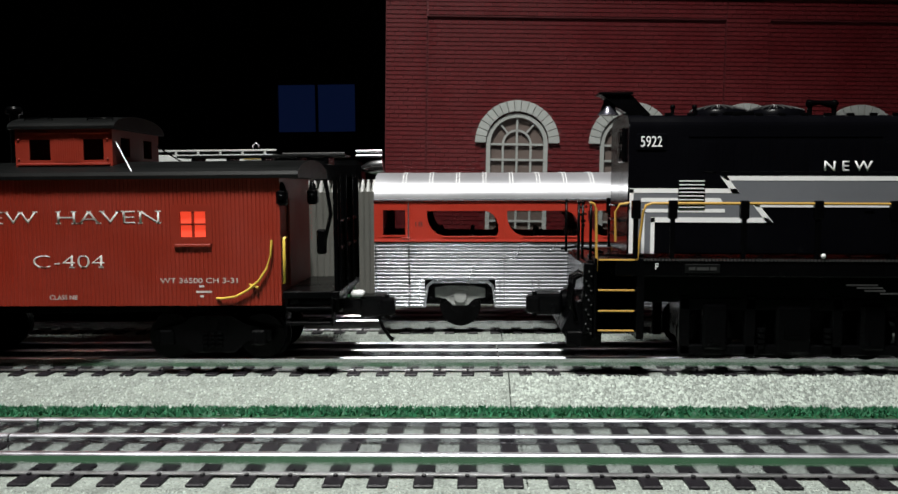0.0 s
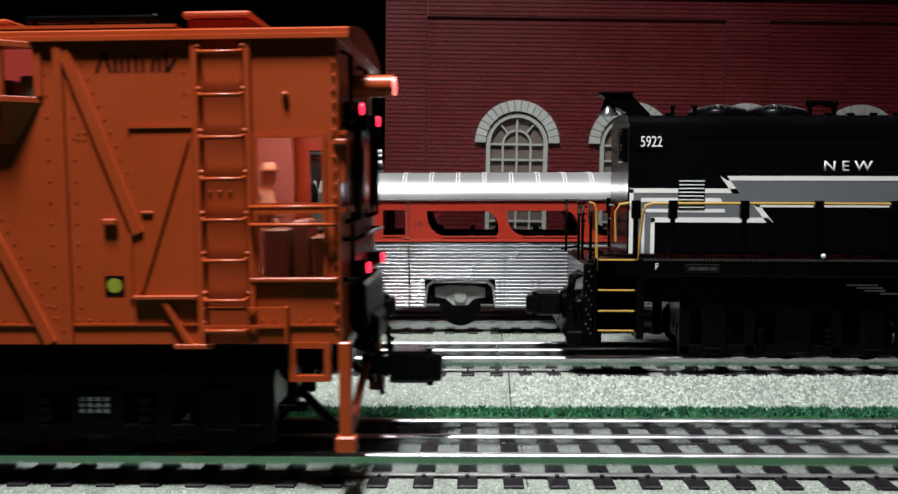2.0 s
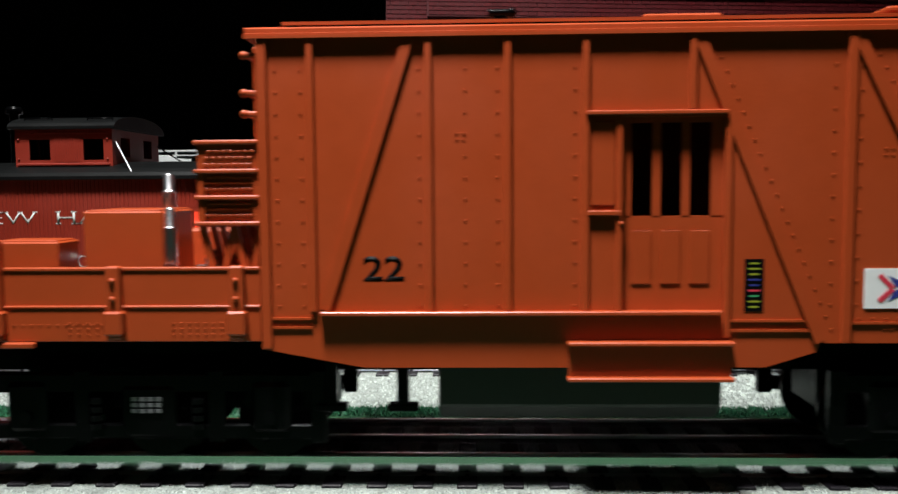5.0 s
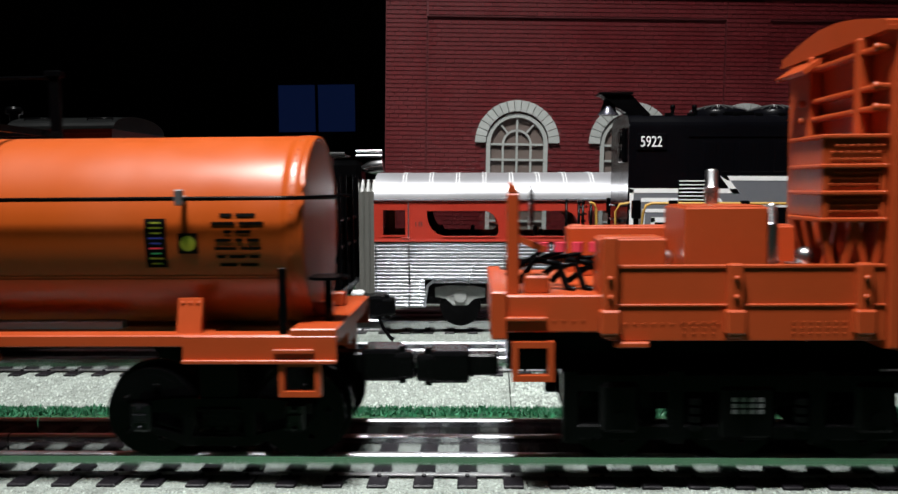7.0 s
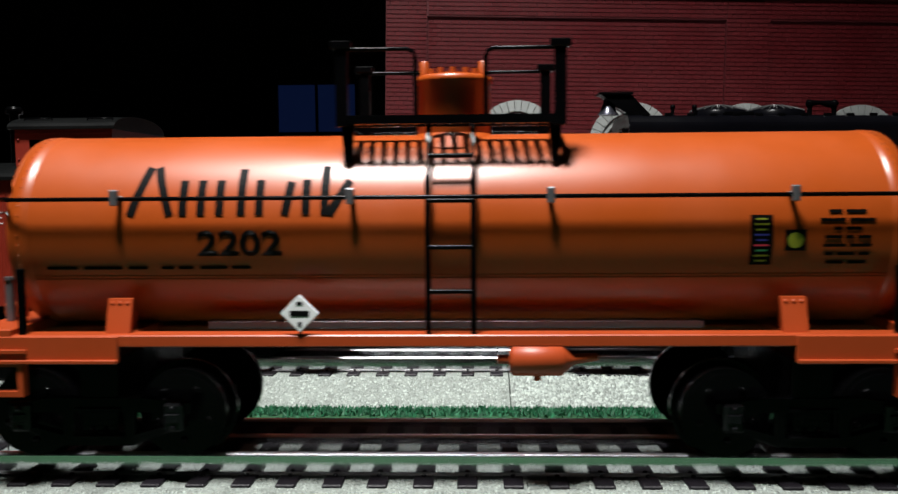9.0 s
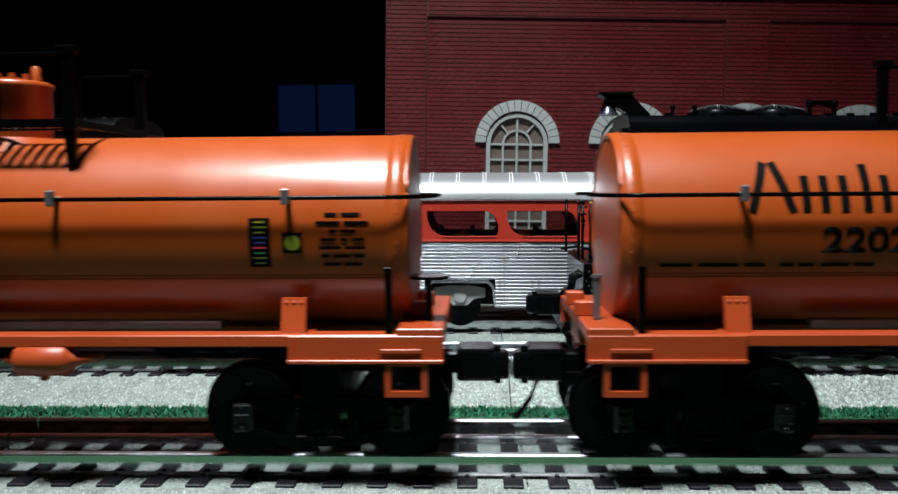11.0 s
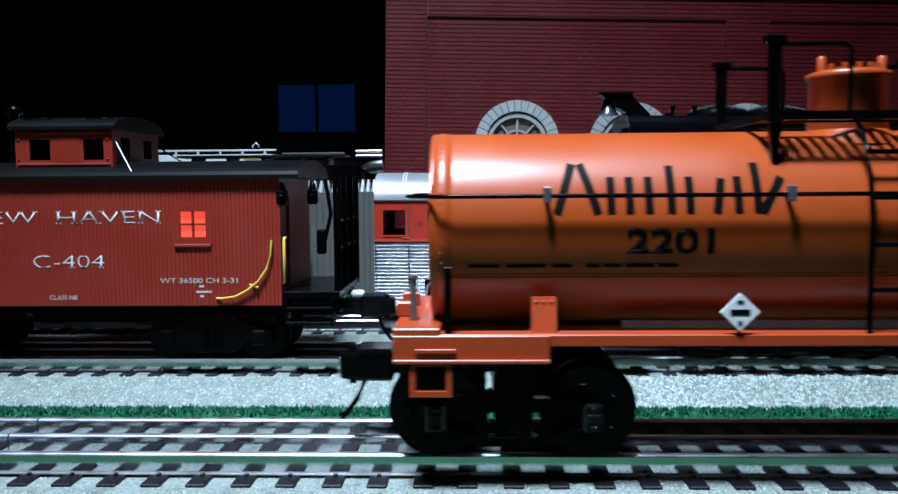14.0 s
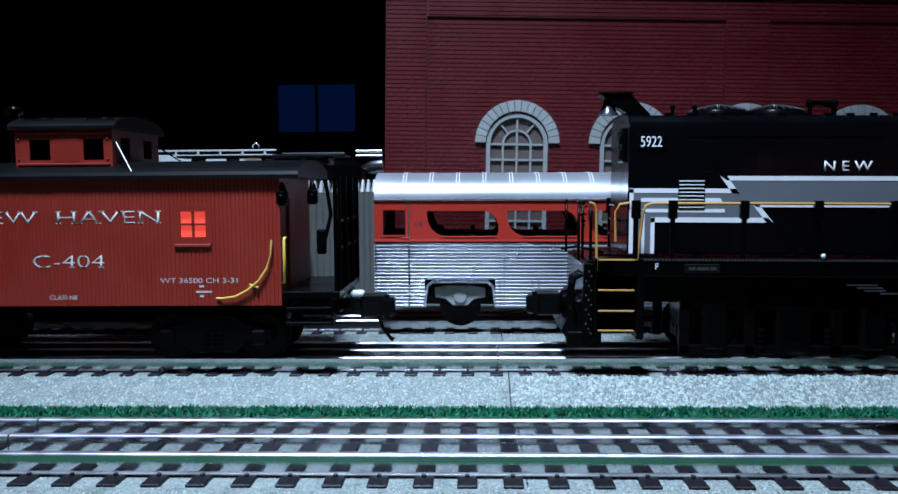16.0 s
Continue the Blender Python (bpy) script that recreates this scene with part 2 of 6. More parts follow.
def ground():
    bm = bmesh.new()
    box(bm, -2600, 2600, -900, 2600, -32, -14.5)
    tagged(part("ground", bm, GREEN), "flat green felt mat under the model railway", kind="structure")
    # dark room around the layout
    for nm, b in (("wall_north", (-2600, 2600, 2600, 2650, -900, 1600)), ("wall_south", (-2600, 2600, -950, -900, -900, 1600)),
                  ("wall_west", (-2650, -2600, -950, 2650, -900, 1600)), ("wall_east", (2600, 2650, -950, 2650, -900, 1600)),
                  ("ceiling", (-2650, 2650, -950, 2650, 1600, 1650))):
        bm = bmesh.new()
        box(bm, *b)
        tagged(part(nm, bm, ROOM), "dark painted wall of the unlit room" if nm != "ceiling" else "dark painted ceiling of the unlit room", kind="structure")


ROOM = material("dark_room_paint", (0.14, 0.14, 0.15), 0.8, noise_scale=4)


BED_TOP, BED_LOW = -6.3, -14.0      # crown and foot of a roadbed
CROWN, FOOT = 27.5, 47.3            # half widths at crown and foot


def bed_height(y):
    """Height of the roadbed surface at depth y."""
    off = min(abs(y - c) for c in (Y1, Y2, Y3))
    return BED_TOP + (BED_LOW - BED_TOP) * min(max((off - CROWN) / (FOOT - CROWN), 0), 1)


def roadbed(name, yc, far=None):
    """Granular roadbed: a flat crown with sloping banks."""
    prof = [(yc - FOOT, BED_LOW), (yc + (far or FOOT), BED_LOW), (yc + (far - 4 if far else CROWN), BED_TOP), (yc - CROWN, BED_TOP)]
    bm = bmesh.new()
    prism(bm, prof, "x", -1500, 12.7)
    prism(bm, [(a, b - .04) for a, b in prof], "x", 13.2, 1500)
    tagged(part(name, bm, GRAVEL), "pale grey granular roadbed strip under the track", kind="structure")


def track(name, yc, x_first, joint, label, batter=.06):
    root = thing(name, label, "track")
    # rail: rounded head, web and foot
    half = [(2.5, -5.45), (2.4, -5.2), (2.0, -5.06), (1.28 + batter, -5.0), (1.27 + batter, -2.2), (1.27, -0.72), (1.12, -0.3), (0.74, -0.07), (0, 0)]
    prof = [(-p, q) for p, q in half] + [(p, q) for p, q in reversed(half[:-1])]
    for off, nm in ((-15.9, "rail"), (0, "rail"), (15.9, "rail")):
        for a, b in ((-1500, joint - 0.25), (joint + 0.25, 1500)):
            bm = bmesh.new()
            prism(bm, [(yc + off + p, q) for p, q in prof], "x", a, b)
            for f in bm.faces:
                f.smooth = len(f.verts) == 4 and abs(f.normal.x) < 0.5 and f.calc_center_median().z > -.7
            for f in bm.faces:
                zf = f.calc_center_median().z
                f.material_index = 1 if zf > -.6 and f.normal.z > -.5 else 2 if zf < -5.02 else 0
            ob = part(nm, bm, STEEL, root)
            ob.data.materials.append(WORN_STEEL)
            ob.data.materials.append(RAIL_FOOT)
    bm = bmesh.new()
    box(bm, -2.6, 2.6, -25.3, 25.3, -8.6, -5.45, 0.3)
    for s in (-1, 1):
        for o in (-15.9, 15.9):
            box(bm, -0.6, 0.6, o + s * 3.0 - 0.5, o + s * 3.0 + 0.5, -5.6, -4.7, .25)
    me = mesh_of("tie", bm, TIE)
    first = x_first - PITCH * round((x_first + 900) / PITCH)
    i = 0
    while first + i * PITCH < 900:
        x = first + i * PITCH
        ob = new("tie", me)
        ob.parent = root
        ob.matrix_basis = pose((x + random.uniform(-.2, .2)) * K, yc * K, 0, 0, 0, random.uniform(-.4, .4))
        i += 1
    return root


def statics():
    ground()
    roadbed("roadbed_front", Y1)
    roadbed("roadbed_middle", Y2)
    roadbed("roadbed_rear", Y3, 120)
    track("front_track", Y1, -119.96, -136, "three-rail model track with shiny rails on dark ties")
    track("middle_track", Y2, -191.69, 9, "three-rail model track with shiny rails and a joint", .02)
    track("rear_track", Y3, -190, 400, "three-rail model track behind, pale rails on dark ties")


statics()

# ================= the moving work train =================
# Distance run by the train, in mm, at each time; zero at 3.5 s.
RUN = [(0, -264.5), (0.5, -227.5), (1, -191), (1.5, -153.9), (2, -116.5), (2.5, -77.9), (3, -39.3), (3.5, 0), (4, 38.4), (4.5, 76.2), (4.7, 91), (5.2, 128.5), (5.7, 166), (6.2, 203), (6.8, 248), (7, 264), (7.5, 304.2), (8, 341.5), (8.5, 378.2), (9, 414.9), (9.2, 429.7),
       (9.7, 468.5), (10.2, 507.5), (10.7, 546.5), (11.3, 593.6), (11.5, 609.4), (12, 649.3), (12.5, 686.4), (13, 725.3), (13.5, 763.7), (14, 801.9), (14.5, 839.6), (15, 879.4), (15.5, 918.8), (16, 957.5)]
SPIN = []          # wheel sets that turn: (object, x, z, radius)


def run_at(t):
    for (a, p), (b, q) in zip(RUN, RUN[1:]):
        if t <= b:
            return p + (q - p) * (t - a) / (b - a)
    return RUN[-1][1]


def wheelset(parent, x, r, y_face=15.5):
    """Two flanged wheels on an axle, with a rim step, that turn about the axle."""
    bm = bmesh.new()
    for s in (-1, 1):
        for a, b, rr in ((y_face - 3.4, y_face - 2.2, r + 1.5), (y_face - 2.2, y_face + 3.0, r), (y_face + 3.0, y_face + 3.4, r - 1.4)):
            cyl(bm, (0, s * a, 0), (0, s * b, 0), rr, 28)
        for k in range(5):
            an = 2 * math.pi * k / 5
            ball(bm, (math.cos(an) * r * .62, s * (y_face + 3.4), math.sin(an) * r * .62), r * .09, 6)
        cyl(bm, (0, s * (y_face + 3), 0), (0, s * (y_face + 5.2), 0), 1.9, 12)
    cyl(bm, (0, -y_face, 0), (0, y_face, 0), 1.6, 12)
    ob = part("wheel_set", bm, TRAIN_BLACK, parent, "black flanged wheel pair on an axle")
    ob.matrix_basis = pose(x * K, 0, r * K)
    SPIN.append((ob, x, r))
    return ob


def coupler(parent, x, s, z=25.5, pin=True):
    """Knuckle coupler: shank, head, knuckle and hanging uncoupling pin."""
    bm = bmesh.new()
    box(bm, min(x, x + s * 14), max(x, x + s * 14), -3, 3, z - 3, z + 3, 0.6)
    a, b = sorted((x + s * 8, x + s * 19))
    box(bm, a, b, -7, 6, z - 4.4, z + 4.6, 1.1, 2)
    a, b = sorted((x + s * 17, x + s * 23))
    box(bm, a, b, -7.5, -1, z - 3.8, z + 3.8, 1.2, 2)
    cyl(bm, (x + s * 19.5, -5, z - 5), (x + s * 19.5, -5, z + 5.4), 1.1, 10)
    ob = part("coupler", bm, TRAIN_BLACK, parent, "black knuckle coupler with a hanging pin")
    if pin:
        one("uncoupling_pin", TRAIN_BLACK, ob, tube, [(x + s * 16, -6, z - 4), (x + s * 18, -7, z - 9), (x + s * 21, -7.5, z - 13), (x + s * 22.5, -7.5, z - 14)], [0.8, 0.8, 0.8, 1.1], 8)


def rivet_row(bm, x0, z0, x1, z1, y, step=3.2, r=0.3):
    n = max(1, int(math.hypot(x1 - x0, z1 - z0) / step))
    for i in range(n + 1):
        k = i / n
        x, z = x0 + (x1 - x0) * k, z0 + (z1 - z0) * k
        b = box(bm, x - r, x + r, y - 0.2, y + 0.1, z - r * .8, z + r * .8)
        for v in b:
            if v.co.y < y:
                v.co.x += (x - v.co.x) * .4
                v.co.z += (z - v.co.z) * .4


def frame_bars(bm, x0, x1, z0, z1, y0, y1, w):
    box(bm, x0, x1, y0, y1, z1 - w, z1)
    box(bm, x0, x1, y0, y1, z0, z0 + w)
    box(bm, x0, x0 + w, y0, y1, z0 + w, z1 - w)
    box(bm, x1 - w, x1, y0, y1, z0 + w, z1 - w)


def slant(bm, xa, za, xb, zb, w, y0, y1):
    """A flat bar from (xa, za) to (xb, zb), w wide, in the plane of a side."""
    d = Vector((xb - xa, 0, zb - za)).normalized()
    n = Vector((-d.z, 0, d.x)) * w / 2
    p = [(xa + n.x, za + n.z), (xb + n.x, zb + n.z), (xb - n.x, zb - n.z), (xa - n.x, za - n.z)]
    prism(bm, p, "y", y0, y1)


def name_bars(name, x, z, h, y, mat, parent, widths):
    """A railway's name as plain upright and leaning bars."""
    bm = bmesh.new()
    for k, (dx, tall, lean) in enumerate(widths):
        a = x + dx
        slant(bm, a, z, a + lean, z + h * tall, h * .17, y - 0.06, y)
    holder = new(name)
    holder.parent = parent
    tagged(holder, "plain black bars of lettering")
    return islands("name_bar", bm, mat, holder)


AM = [(0.02, 1, .33), (.72, 1, -.33), (.95, .72, 0), (1.27, .72, 0), (1.6, .72, 0), (1.98, .95, 0), (2.3, .72, 0), (2.75, .68, .12), (3.12, .72, 0), (3.45, 1, 0), (3.52, .7, .42)]


def aci_plate(parent, x0, x1, z0, z1, y):
    plate = one("code_plate", BLACK_INK, parent, box, x0, x1, y - .15, y, z0, z1, label="black plate with coloured code bars")
    cols = [LIME, LIME, LIME, BLUE_INK, BLUE_INK, RED_INK, GREEN_INK, LIME, LIME]
    n = len(cols)
    for i, m in enumerate(cols):
        zc = z1 - (z1 - z0) * (i + .8) / (n + .6)
        w = (x1 - x0) * (.32 if i % 2 else .24)
        c = (x0 + x1) / 2
        one("code_bar", m, plate, box, c - w, c + w, y - .22, y - .13, zc - .22, zc + .22)


def dot_plate(parent, x0, x1, z0, z1, y):
    plate = one("disc_plate", BLACK_INK, parent, box, x0, x1, y - .15, y, z0, z1, label="black square plate with a yellow disc")
    one("disc", LIME, plate, cyl, ((x0 + x1) / 2, y - .22, (z0 + z1) / 2), ((x0 + x1) / 2, y - .1, (z0 + z1) / 2), (x1 - x0) * .38, 24)


CAB_LAMP = material("cab_lamp_glow", (0.8, 0.6, 0.5), 0.4, emit=(1, 0.7, 0.6), strength=40.0)
GREEN_INK = material("green_print", (0.05, 0.3, 0.12), 0.45)
PINK_GLOW = material("pale_red_cab_wall", (0.2, 0.07, 0.055), 0.5)
CAB_BROWN = material("brown_cab_fittings", (0.16, 0.085, 0.055), 0.55, vary=.2)
# emission on the bay's back wall stands in for light inside the bay
BAY_GLOW = material("self_glowing_bay_wall", (0.5, 0.07, 0.06), 0.6, emit=(1, 0.12, 0.09), strength=0.26)


def truck_frame(parent, xc, half, y, z0, z1, label, plate, casting):
    """Side frames of a powered truck with boxes, springs and brackets."""
    tr = new("truck")
    tr.parent = parent
    tagged(tr, label)
    for s in (-1, 1):
        bm = bmesh.new()
        a, b = sorted((s * y, s * (y - 3)))
        box(bm, xc - half, xc + half, a, b, z1 - 6, z1 - 1, 0.5)
        box(bm, xc - half, xc + half, a, b, z0 + 1, z0 + 5, 0.5)
        for dx in (-half + 2, -half * .38, half * .38, half - 2):
            box(bm, xc + dx - 2.2, xc + dx + 2.2, a, b, z0, z1, 0.5)
        for dx in (-half * .69, half * .69):
            a2, b2 = sorted((s * (y + 1.2), s * (y - 4)))
            box(bm, xc + dx - 5, xc + dx + 5, a2, b2, z0 + 3, z1 - 3, 1.2)
            cyl(bm, (xc + dx, s * y, z0 + 7), (xc + dx, s * (y + 1.8), z0 + 7), 1.8, 12)
        for dx in (-13, 13):
            for k in range(4):
                cyl(bm, (xc + dx, s * (y + .6), z0 + 4 + k * 2.2), (xc + dx, s * (y + .6), z0 + 5.4 + k * 2.2), 1.6, 10)
        box(bm, xc - 7, xc + 7, min(s * (y - 3), s * (y + .8)), max(s * (y - 3), s * (y + .8)), z0 + 1.5, z1 - 4, 1.0)
        part("side_frame", bm, casting, tr)
        bm = bmesh.new()
        for i in range(4):
            for j in range(3):
                box(bm, xc - 4 + i * 2.1, xc - 2.6 + i * 2.1, s * (y + 1.1) - .2, s * (y + 1.1) + .2, z0 + 8.2 + j * 1.5, z0 + 9.2 + j * 1.5)
        part("spring_plate", bm, plate, tr, "dark grey ribbed spring plate")
    bm = bmesh.new()
    box(bm, xc - half + 4, xc + half - 4, -9, 9, z0 + 4, z1 + 3, 0.6)
    part("bolster", bm, BLACK, tr)
    return tr


# lighter grey on the spring plates paints in glints on the black trucks
TRUCK_GLINT = material("grey_glint_plastic", (0.12, 0.12, 0.125), 0.35)
DARK_GREY = material("dark_grey_plastic", (0.02, 0.02, 0.019), 0.5, vary=.15)


def work_unit():
    """Orange power and crew unit: enclosed body with riveted braces, cab at the front, open deck behind."""
    o = thing("maintenance_unit", "orange riveted maintenance power car with cab and open deck", "rail car")
    Y = -32
    # body side outlines (x, z), bellied between the trucks
    prof = [(-166, 31.3), (-141, 26.7), (-44, 26.7), (-32, 30.4), (-31, 32.6), (83.5, 32.6), (83.5, 106.5), (-166, 106.5)]
    # near side with door, bay and cab openings built as panels between the openings
    wx0, wx1 = 63.6, 79.6
    bm = bmesh.new()
    t = 1.2
    # panels: rear part, between door and bay, above and below the cab window
    prism(bm, [(-166, 31.3), (-141, 26.7), (-78.5, 26.7), (-78.5, 106.5), (-166, 106.5)], "y", Y, Y + t)
    prism(bm, [(-54.3, 26.7), (-44, 26.7), (-32, 30.4), (-31, 32.6), (-13.5, 32.6), (-13.5, 106.5), (-54.3, 106.5)], "y", Y, Y + t)
    box(bm, -78.5, -54.3, Y, Y + t, 87, 106.5)
    box(bm, -78.5, -54.3, Y, Y + t, 26.7, 40.6)
    box(bm, -13.5, 11.1, Y, Y + t, 32.6, 92.5)
    box(bm, 11.1, wx0, Y, Y + t, 32.6, 106.5)
    box(bm, wx0, wx1, Y, Y + t, 82.8, 106.5)
    box(bm, wx0, wx1, Y, Y + t, 64.6, 67.2)
    box(bm, wx0, wx1, Y, Y + t, 32.6, 49)
    box(bm, wx1, 83.5, Y, Y + t, 32.6, 106.5)
    body = new("body")
    body.parent = o
    tagged(body, "orange riveted side with vertical ribs and diagonal braces")
    islands("side_panel", bm, ORANGE, body)
    bm = bmesh.new()
    prism(bm, prof[:5] + [(62, 32.6), (62, 106.5), (-166, 106.5)], "y", 30.8, 32)
    holed(bm, 62, 83.5, 32.6, 106.5, rect(wx0, wx1, 49, 82.6), 30.8, 32)
    islands("far_side", bm, ORANGE, o)
    one("far_pane", CLEAR, o, box, wx0, wx1, 31.2, 31.35, 49.2, 82.4)
    # rear wall
    one("rear_wall", ORANGE, o, box, -166, -164.8, Y + t, 30.8, 31, 106.5)
    # front wall around five end windows
    bm = bmesh.new()
    box(bm, 82.3, 83.5, Y + t, 30.8, 32.6, 66)
    box(bm, 82.3, 83.5, Y + t, 30.8, 83.5, 106.5)
    for k in range(6):
        yy = -28 + k * 11.2
        box(bm, 83.0, 83.5, yy - .45, yy + .45, 66, 83.5)
    box(bm, 82.3, 83.5, Y + t, -28, 66, 83.5)
    box(bm, 83.5, 85.2, -31, 30, 83.5, 84.6)
    box(bm, 83.5, 84.6, -31, 30, 64.6, 66)
    part("front_wall", bm, ORANGE, o, "orange end wall with a row of windows lit red")
    one("end_pane", CLEAR, o, box, 82.7, 82.9, -28, 28, 66.2, 83.3)
    # roof: shallow arc with overhanging fascia
    bm = bmesh.new()
    arc = [(-33.0, 106.4), (-33.0, 107.4), (-32.2, 107.6), (-32.2, 108.6)] + [(-31.6 + 63.2 * k / 12, 109.0 + 4.2 * math.sin(math.pi * k / 12)) for k in range(13)] + [(32.2, 108.6), (32.2, 107.6), (33.0, 107.4), (33.0, 106.4)]
    prism(bm, arc, "x", -168.5, 86.5)
    roof = part("roof", bm, ORANGE, o, "orange shallow-arched roof with overhanging eaves")
    bm = bmesh.new()
    box(bm, -168.5, 86.5, -33.4, -32.9, 106.2, 106.9)
    box(bm, -160, 44, -30, -27, 109.8, 110.6)
    part("eave_strip", bm, ORANGE, roof)
    for x0, x1, y0, y1, z in ((45, 60, -24, 8, 114.6), (-14, 0, -26, -6, 113), (-70, -52, -16, 8, 114)):
        bm = bmesh.new()
        box(bm, x0, x1, y0, y1, 108, z - 1.4, 0.6)
        box(bm, x0 - 1, x1 + 1, y0 - 1, y1 + 1, z - 1.6, z, 0.5)
        part("roof_hatch", bm, ORANGE, roof)
    for x0, x1 in ((-1, 33), (-110, -104)):
        bm = bmesh.new()
        cyl(bm, (x0, -14, 115.3), (x1, -14, 115.3), 1.0, 10)
        for x in (x0 + 2, (x0 + x1) / 2, x1 - 2):
            cyl(bm, (x, -14, 111), (x, -14, 115.3), .7, 8)
        ball(bm, (x1, -14, 115.3), 1.4, 8)
        part("roof_pipe", bm, BLACK, roof, "black pipe along the roof")
    # ribs, braces
    for x, z0, z1, w in ((-164.6, 31.5, 106, 2.4), (-153, 40.6, 106.3, 1.7), (-124.7, 40.6, 106.3, 1.7), (-105.8, 40.6, 106.3, 1.7), (-87.3, 40.6, 106.3, 1.7), (-62.2, 88.5, 106.3, 1.7), (-25.3, 32.7, 106.3, 2.2), (16, 32.7, 106.3, 2.2), (49.2, 32.7, 106.3, 1.6), (61.9, 32.7, 106.3, 1.6)):
        bm = bmesh.new()
        prism(bm, [(x - w / 2, z0), (x + w / 2, z0), (x + w / 2, z1), (x - w / 2, z1)], "y", Y - 1.0, Y + .1, 0.2)
        part("rib", bm, ORANGE, body)
    for xa, za, xb, zb in ((-61.6, 106, -31.8, 33), (-25.2, 106, 10.8, 33), (16.2, 106, 33.6, 60), (-130, 106, -151, 41)):
        bm = bmesh.new()
        slant(bm, xa + .6, za, xb + .6, zb, 2.6, Y - .8, Y + .1)
        part("brace", bm, ORANGE, body)
    bm = bmesh.new()
    for x in (-164.8, -161.5, -127, -84.8 - 5, -29, -22.8, 12.6, 19, 46.4, 82.2, -108.2, -155.4, -116):
        rivet_row(bm, x, 42, x, 104, Y, 5.1 if x > 10 or x < -28 else 5.2)
    for xa, za, xb, zb in ((-57.0, 104, -28.6, 36), (-20.6, 104, 14.2, 36), (20.4, 104, 36.6, 62)):
        rivet_row(bm, xa, za, xb, zb, Y, 3.4)
    for x0, x1, z in ((-52, -33, 37.2), (-22, 9, 38.6), (18, 48, 38.6), (64, 82, 38.4), (-165, -153, 37.4)):
        rivet_row(bm, x0, z, x1, z, Y, 2.9)
    for x0, z0 in ((-17, 77.5), (20, 83), (-118, 82), (-16, 36)):
        for i in range(2):
            for j in range(2):
                rivet_row(bm, x0 + i * 1.6, z0 + j * 1.5, x0 + i * 1.6 + .1, z0 + j * 1.5, Y, 9)
    part("rivets", bm, ORANGE, body)
    bm = bmesh.new()
    for x0, x1, z in ((-53.5, -32, 35.4), (-53.5, -32.5, 37.8), (-24, 10, 37.2), (17, 48, 37.2), (63, 82.5, 37), (-165.5, -153.5, 38.6), (-165.5, -153.5, 36.4)):
        box(bm, x0, x1, Y - .45, Y + .1, z, z + .55)
    islands("seam_strip", bm, ORANGE, body)
    one("sill_ledge", ORANGE, body, box, -151.5, -55, Y - 2.2, Y + .1, 39.7, 40.7, 0.2)
    # door
    door = one("side_door", ORANGE, o, box, -78.5, -54.3, Y + 1.3, Y + 2.2, 40.6, 63.4, label="orange crew door with three tall panes")
    bm = bmesh.new()
    for x0, x1 in ((-78.5, -76.2), (-71.2, -69.2), (-64.2, -62.3), (-57.2, -54.3)):
        box(bm, x0, x1, Y + 1.2, Y + 2.2, 63.4, 87)
    box(bm, -76.2, -57.2, Y + 1.25, Y + 2.2, 85.6, 87)
    islands("door_bar", bm, ORANGE, door)
    for x0 in (-76.2, -69.2, -62.3):
        one("pane", SMOKED, door, box, x0, x0 + 5, Y + 1.7, Y + 1.9, 63.4, 85.6)
        one("door_panel", ORANGE, door, box, x0 + .1, x0 + 4.9, Y + 1.0, Y + 1.3, 46.8, 60, 0.25)
    bm = bmesh.new()
    box(bm, -87.3, -54, Y - 1.6, Y + .2, 87.4, 88.4, .2)
    box(bm, -87, -79, Y - 1.2, Y + .2, 63.6, 64.8, .2)
    box(bm, -80, -78.5, Y - .8, Y + .2, 40.7, 87.4, .2)
    box(bm, -54.3, -52.7, Y - .8, Y + .2, 34, 87.4, .2)
    box(bm, -86, -80.3, Y - .3, Y + .2, 66, 86, .2)
    islands("door_strip", bm, ORANGE, body)
    one("door_knob", ORANGE, door, ball, (-78.8, Y - 0.6, 61.6), .7, 8)
    bm = bmesh.new()
    box(bm, -91.6, -52, Y - 3.2, Y + .1, 32.4, 33.4, .25)
    box(bm, -91.6, -52, Y - 3.4, Y + .1, 23.8, 24.8, .25)
    box(bm, -91.2, -52.4, Y - 1.2, Y + .1, 24.8, 32.4)
    part("side_step", bm, ORANGE, o, "orange boxed step below the door")
    # bay lookout window
    bay = new("bay")
    bay.parent = o
    plan = [(-13.5, Y), (-7.6, Y - 4.4), (4.2, Y - 4.4), (11.1, Y)]
    for (z0, z1) in ((104.6, 106.2), (91.6, 93.2)):
        bm = bmesh.new()
        prism(bm, [(x * 1.03 + .05, y - .5 * (y < Y)) for x, y in plan], "z", z0, z1, .2)
        part("bay_band", bm, ORANGE, bay)
    bm = bmesh.new()
    for x, y in ((-13.3, Y - .2), (-7.0, Y - 4.2), (3.6, Y - 4.2), (10.9, Y - .2)):
        box(bm, x - 1.0, x + 1.0, y - .4, y + .9, 93.2, 104.6, .15)
    islands("bay_post", bm, ORANGE, bay)
    one("bay_pane", CLEAR, bay, box, -6.6, 3.4, Y - 3.9, Y - 3.8, 93.3, 104.5)
    bm = bmesh.new()
    top = [bm.verts.new((x, y, 91.6)) for x, y in plan]
